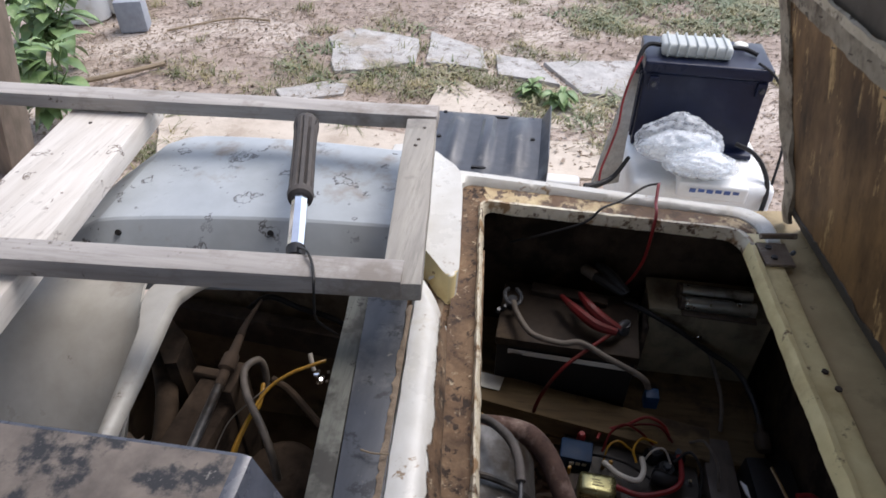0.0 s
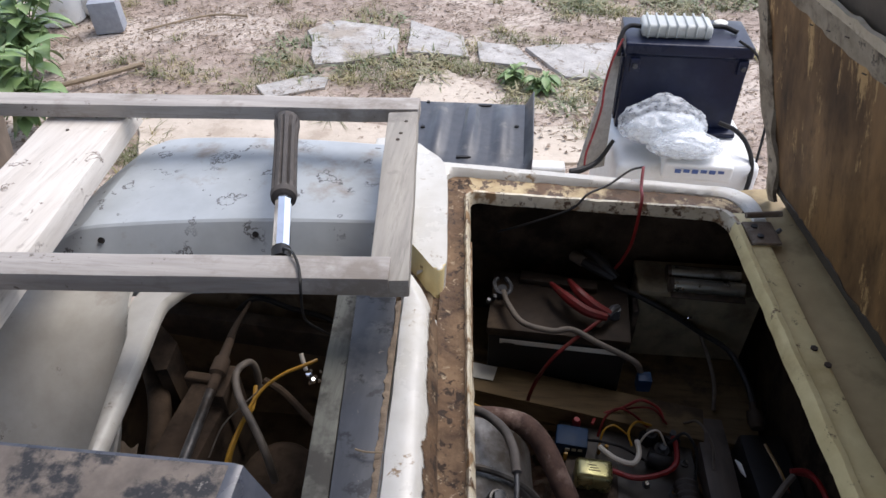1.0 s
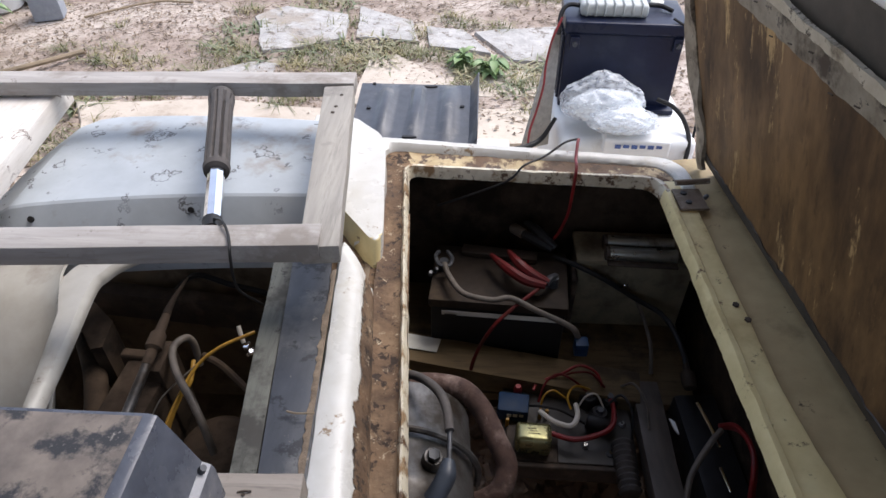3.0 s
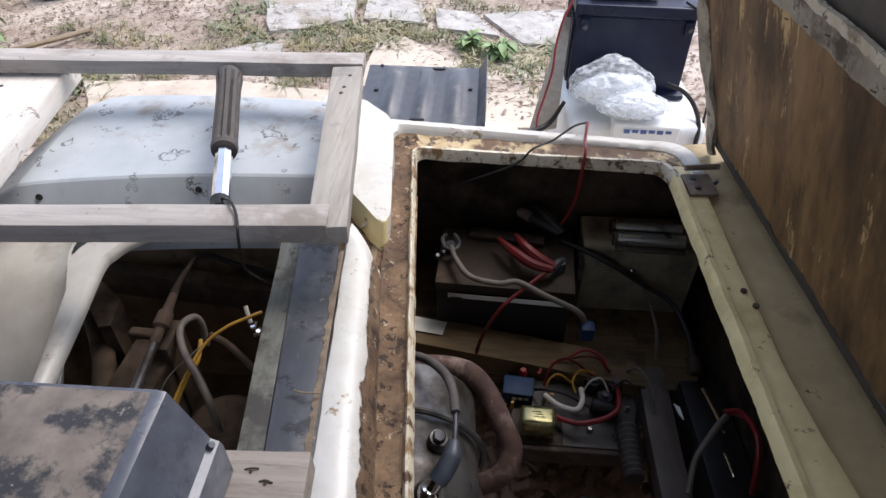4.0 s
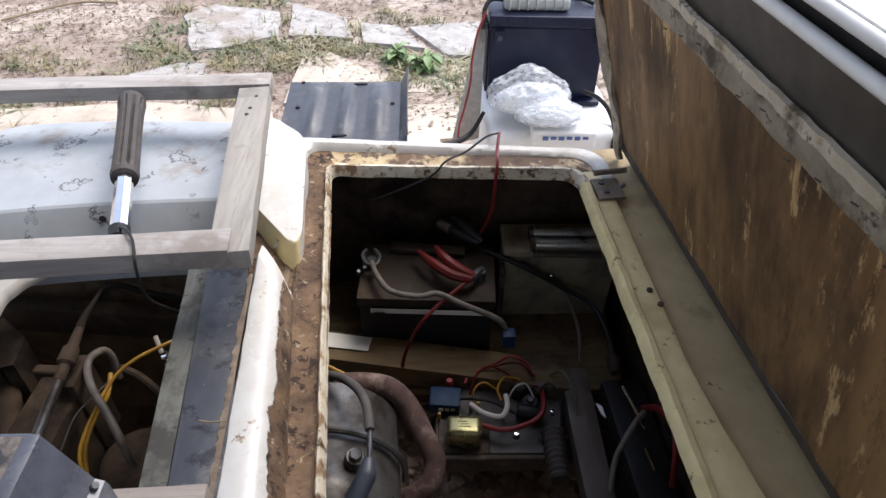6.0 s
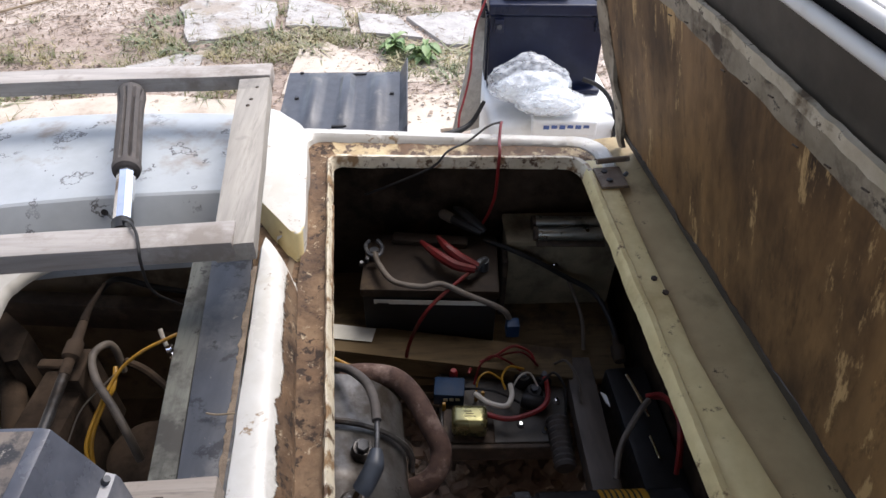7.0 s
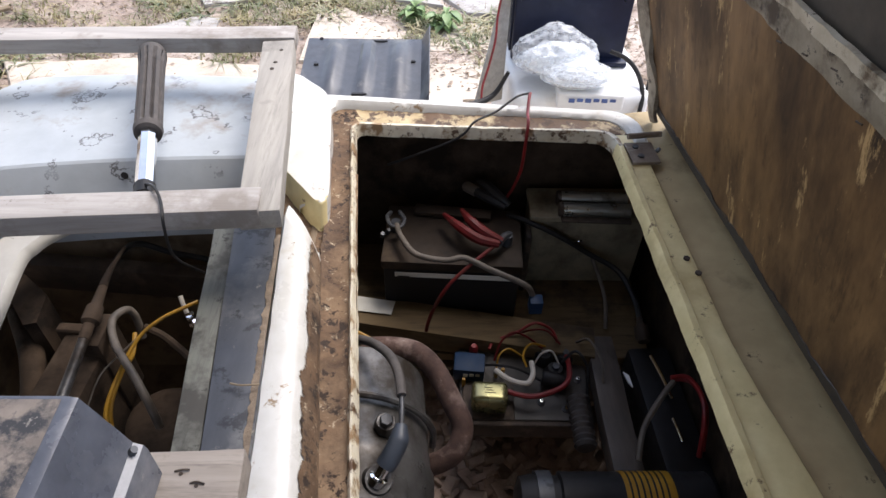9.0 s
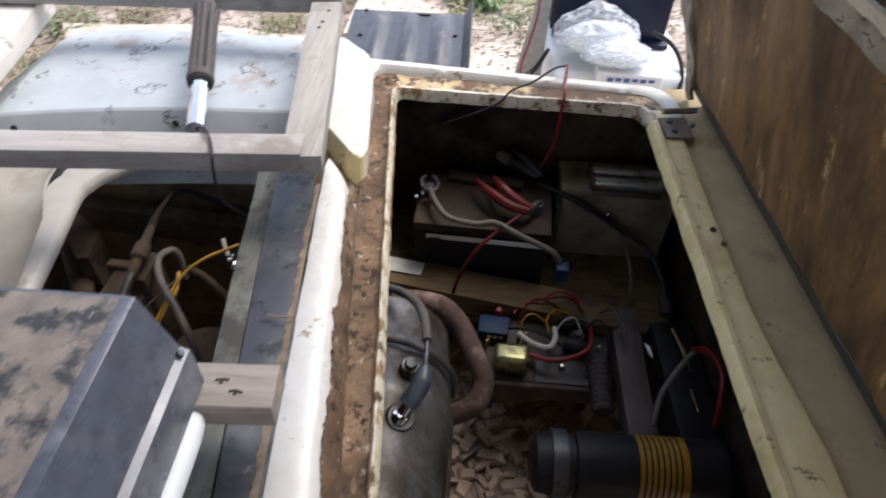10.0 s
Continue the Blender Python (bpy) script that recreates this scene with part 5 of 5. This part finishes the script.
# starter and steel channel
stm = thing("starter_motor", (.38, .47, .30), "dark cylinder starter with yellow printed label", "starter motor")
part("body", turned((.265, .470, .345), (.56, .470, .345), [(0, .03), (.02, .045), (.12, .05), (.13, .046), (.22, .046), (.23, .052), (1, .052)], 32), M_BLACK, stm)
part("band", turned((.295, .470, .345), (.318, .470, .345), [(0, .0535), (1, .0535)], 32), M_STEEL, stm)
part("label", turned((.425, .470, .345), (.500, .470, .345), [(0, .0528), (1, .0528)], 32), M_YELLOW, stm, "yellow label with black lines")
for i in range(7):
    part("print_bar", turned((.432 + i * .009, .470, .345), (.435 + i * .009, .470, .345), [(0, .0533), (1, .0533)], 32), M_BLACK, stm)
solo("steel_channel", beam((.452, .80, .345), (.449, .47, .36), .050, .04), material("scraped_brown_steel", (0.10, 0.08, 0.064), (0.055, 0.043, 0.034), 24, 0.6, 0.2, bump=0.3, stretch=(2, 0.4, 2), stain=(0.05, 0.038, 0.03), stain_scale=12), "dirty steel channel along the bay", "channel")
boot = thing("corrugated_boot", (.405, .65, .31), "corrugated dark rubber boot", "boot")
for i in range(9):
    part("rib", turned((.394, .675 - i * .011, .33), (.394, .675 - i * .011 - .011, .33), [(0, .016), (.5, .020), (1, .016)], 16), M_RUBBER, boot)
blk = thing("black_box", (.56, .6, .2), "black box with loose wires at the side of the bay", "box")
part("case", box(.512, .590, .40, .78, .16, .34, .01, 2, 3), M_BLACK, blk)
part("rod", tube([(.529, .735, .372), (.540, .69, .37), (.550, .653, .36)], .0035, 8), M_CHROME, blk)
part("rod", tube([(.545, .62, .352), (.551, .578, .35)], .0025, 8), M_CHROME, blk)
part("wire", tube([(.459, .528, .38), (.475, .575, .40), (.51, .62, .42), (.535, .647, .42)], .005, 8), M_GREYWIRE, blk)
part("wire", tube([(.533, .655, .42), (.561, .655, .42), (.579, .625, .41), (.574, .584, .40), (.57, .55, .35)], .0045, 8), M_RED, blk)
part("wire", tube([(.54, .66, .41), (.57, .65, .41), (.585, .61, .40), (.58, .56, .35)], .003, 8), M_RED, blk)
# ---- inside the left opening ----
# M_BAY parts here carry the small bay's shade in their base colour.
sh = thing("gear_shaft", (-.36, .6, .5), "grey control rod with rubber boot in the bay", "control rod")
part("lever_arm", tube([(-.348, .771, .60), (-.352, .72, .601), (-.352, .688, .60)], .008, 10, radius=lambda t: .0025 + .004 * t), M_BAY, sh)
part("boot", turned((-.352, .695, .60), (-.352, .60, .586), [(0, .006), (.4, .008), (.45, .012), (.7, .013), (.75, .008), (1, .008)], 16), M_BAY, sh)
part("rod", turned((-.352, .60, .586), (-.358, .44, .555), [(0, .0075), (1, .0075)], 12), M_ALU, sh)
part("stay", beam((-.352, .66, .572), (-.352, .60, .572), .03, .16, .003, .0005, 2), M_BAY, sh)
brk = thing("bracket_box", (-.38, .6, .2), "dirty steel bracket box, coloured darker for the bay's shade", "bracket")
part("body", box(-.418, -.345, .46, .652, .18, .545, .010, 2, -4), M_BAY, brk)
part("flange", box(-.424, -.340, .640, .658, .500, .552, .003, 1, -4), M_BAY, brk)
solo("grey_hose", tube([(-.318, .672, .50), (-.321, .682, .54), (-.328, .677, .56), (-.334, .647, .57), (-.315, .605, .57), (-.274, .555, .565), (-.251, .525, .55), (-.245, .515, .50)], .0058, 12), M_GREYWIRE, "dirty grey hose bent over in the bay", "hose")
solo("yellow_wire", tube([(-.205, .66, .60), (-.219, .65, .60), (-.254, .635, .59), (-.286, .615, .57), (-.304, .57, .55), (-.313, .524, .53), (-.31, .50, .50)], .0028, 8), M_YELLOW, "yellow wire hanging in the smaller bay", "wire")
solo("yellow_wire", tube([(-.305, .641, .55), (-.301, .607, .54), (-.312, .585, .53), (-.319, .541, .51), (-.315, .51, .48)], .0035, 8), M_YELLOW, "yellow wire hanging in the smaller bay", "wire")
solo("thin_wire", tube([(-.29, .63, .56), (-.315, .60, .55), (-.335, .57, .54), (-.345, .53, .52)], .0013, 6), M_GREYWIRE, "thin loose grey wire in the bay", "wire")
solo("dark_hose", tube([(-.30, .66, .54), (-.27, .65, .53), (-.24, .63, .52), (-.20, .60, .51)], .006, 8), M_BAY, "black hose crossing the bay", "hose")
wt = thing("wire_connector", (-.225, .65, .59), "small white wire end and screw terminals", "connector")
part("tip", tube([(-.232, .668, .603), (-.228, .66, .595), (-.222, .650, .585)], .0035, 8), M_WHITEWIRE, wt)
part("screw", hexhead((-.215, .640, .585), (0, 0, 1), .005, .007), M_CHROME, wt)
part("screw", hexhead((-.207, .632, .583), (.3, 0, 1), .004, .007), M_CHROME, wt)
solo("round_drum", turned((-.255, .545, .20), (-.255, .545, .475), [(0, .06), (.85, .06), (.97, .056), (1, .045)], 32), M_BAY, "brown round drum, coloured darker for the bay's shade", "drum")
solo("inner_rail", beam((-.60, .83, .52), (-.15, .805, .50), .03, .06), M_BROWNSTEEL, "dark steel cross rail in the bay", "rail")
solo("inner_fin", prism([(-.52, .76), (-.465, .715), (-.458, .66), (-.475, .655), (-.53, .72)], .40, .55, .004, 1), M_BAY, "soiled plate, coloured darker for the bay's shade", "plate")
solo("inner_pipe", tube([(-.53, .72, .50), (-.48, .64, .49), (-.45, .55, .47), (-.44, .45, .45)], .018, 12), M_BAY, "pipe inside the bay, coloured dark for its shade", "pipe")


def rubble(seed, count, x0, x1, y0, y1):
    """Angular chips of stone and rotten wood lying loose on the ground."""
    r = random.Random(seed)
    verts, faces = [], []
    for _ in range(count):
        x, y, a = r.uniform(x0, x1), r.uniform(y0, y1), r.uniform(0, 3.14)
        l, w, h = r.uniform(.008, .035), r.uniform(.005, .016), r.uniform(.004, .014)
        c, q, z = math.cos(a), math.sin(a), ground_z(x, y) + r.uniform(-.002, .01)
        b = len(verts)
        for sx, sy, sz in ((-1, -1, 0), (1, -1, 0), (1, 1, 0), (-1, 1, 0), (-.8, -.6, 1), (.7, -.8, 1), (.8, .7, 1), (-.6, .8, 1)):
            dx, dy = sx * l * r.uniform(.75, 1.1), sy * w * r.uniform(.7, 1.1)
            verts.append((x + dx * c - dy * q, y + dx * q + dy * c, z + sz * h * r.uniform(.7, 1.2)))
        faces += [(b + 4, b + 5, b + 6, b + 7)] + [(b + i, b + (i + 1) % 4, b + 4 + (i + 1) % 4, b + 4 + i) for i in range(4)]
    return verts, faces


stuff("rubble", *rubble(17, 900, .08, .72, .25, 1.02), M_CHIP, "pinkish brown stone chips and rotten wood under the bay", "rubble")

# Added white chip that stands in for a small spot of daylight.
solo("plastic_scrap", prism([(.478, .712), (.487, .704), (.489, .680), (.483, .69)], .352, .3560, .0006, 1), M_WHITEPL, "white chip added on the steel channel for a bright spot of daylight", "scrap")

# ---- small fittings in the two bays ----
bc = thing("jump_clamp", (.22, 1.02, .48), "black plastic-handled clip beside the red one", "clamp")
part("handle", tube([(.196, 1.052, .505), (.215, 1.03, .51), (.245, 1.008, .508), (.276, .992, .50)], .008, 8, radius=lambda t: .004 + .006 * math.sin(t * 2.6)), M_BLACK, bc)
part("handle", tube([(.225, 1.055, .515), (.24, 1.035, .52), (.262, 1.012, .512), (.283, .996, .50)], .008, 8, radius=lambda t: .004 + .006 * math.sin(t * 2.6)), M_BLACK, bc)
part("sleeve", turned((.200, 1.048, .507), (.222, 1.024, .510), [(0, .009), (.1, .011), (.9, .011), (1, .009)], 14), M_GREYWIRE, bc)
for x, y, z in ((.040, .936, .484), (.050, .944, .486)):
    solo("terminal_bolt", hexhead((x, y, z - .012), (.2, -.3, 1), .0045, .012), M_STEEL, "dull steel bolt on the battery post clamp", "bolt", "battery bolts")
solo("hose_clip", tube([(.414, .955, .436), (.420, .951, .449), (.428, .956, .446), (.430, .962, .436)], .0022, 7), M_CHROME, "small bright clip round the black cable", "clip")
for i, (x, y) in enumerate(((.364, .772), (.391, .766), (.352, .742), (.402, .716), (.330, .668), (.372, .655))):
    scr = thing("plate_screw", (x, y, .322), "small bright screw with a washer on the plate", "screw", "screws on the plate")
    part("washer", turned((x, y, .3222), (x, y, .3245), [(0, .007), (.7, .007), (1, .006)], 12), M_STEEL, scr)
    part("head", hexhead((x, y, .3245), (.1 * (i % 3 - 1), -.1, 1), .0042, .006), M_CHROME, scr)
LOOMS = [
    ("red_wire", M_CLAMP, .0022, ((.250, .742, .345), (.262, .765, .372), (.285, .780, .380), (.312, .775, .372), (.340, .765, .352))),
    ("red_wire", M_CLAMP, .0020, ((.300, .800, .352), (.318, .782, .385), (.345, .778, .388), (.372, .770, .360))),
    ("yellow_wire", M_YELLOW, .0018, ((.252, .724, .335), (.258, .742, .362), (.276, .752, .368), (.300, .748, .352))),
    ("white_wire", M_WHITEWIRE, .0018, ((.318, .728, .345), (.332, .738, .372), (.352, .744, .372), (.366, .730, .352))),
    ("black_wire", M_BLACK, .0026, ((.232, .74, .335), (.255, .72, .362), (.29, .715, .358), (.33, .70, .345))),
    ("black_wire", M_BLACK, .0026, ((.372, .735, .352), (.395, .742, .375), (.412, .715, .365), (.412, .68, .332))),
    ("brown_wire", M_GREYWIRE, .0024, ((.405, .78, .352), (.420, .76, .385), (.436, .72, .38), (.440, .69, .352))),
]
for name, mat, r, pts in LOOMS:
    solo(name, tube(pts, r, 7), mat, "thin loose " + name.replace("_", " ") + " looping over the plate", "wire")
for x, y, z in ((-.214, .648, .592), (-.206, .641, .588), (-.212, .632, .584), (-.200, .650, .590), (-.199, .636, .586)):
    solo("small_screw", hexhead((x, y, z - .006), (.3, -.4, 1), .0028, .006), M_CHROME, "tiny bright screw of the wire connector", "screw", "connector screws")
solo("dark_cable", tube([(-.42, .84, .50), (-.36, .82, .56), (-.30, .815, .545), (-.24, .82, .52), (-.19, .80, .50)], .005, 8), M_BLACK, "black cable slung along the bay wall", "cable")
solo("straw_stalk", tube([(-.092, .452, .7005), (-.078, .447, .7045), (-.058, .449, .7035)], .0011, 5, 3), M_STRAW, "dry stalk lying across the metal strip", "stalk")
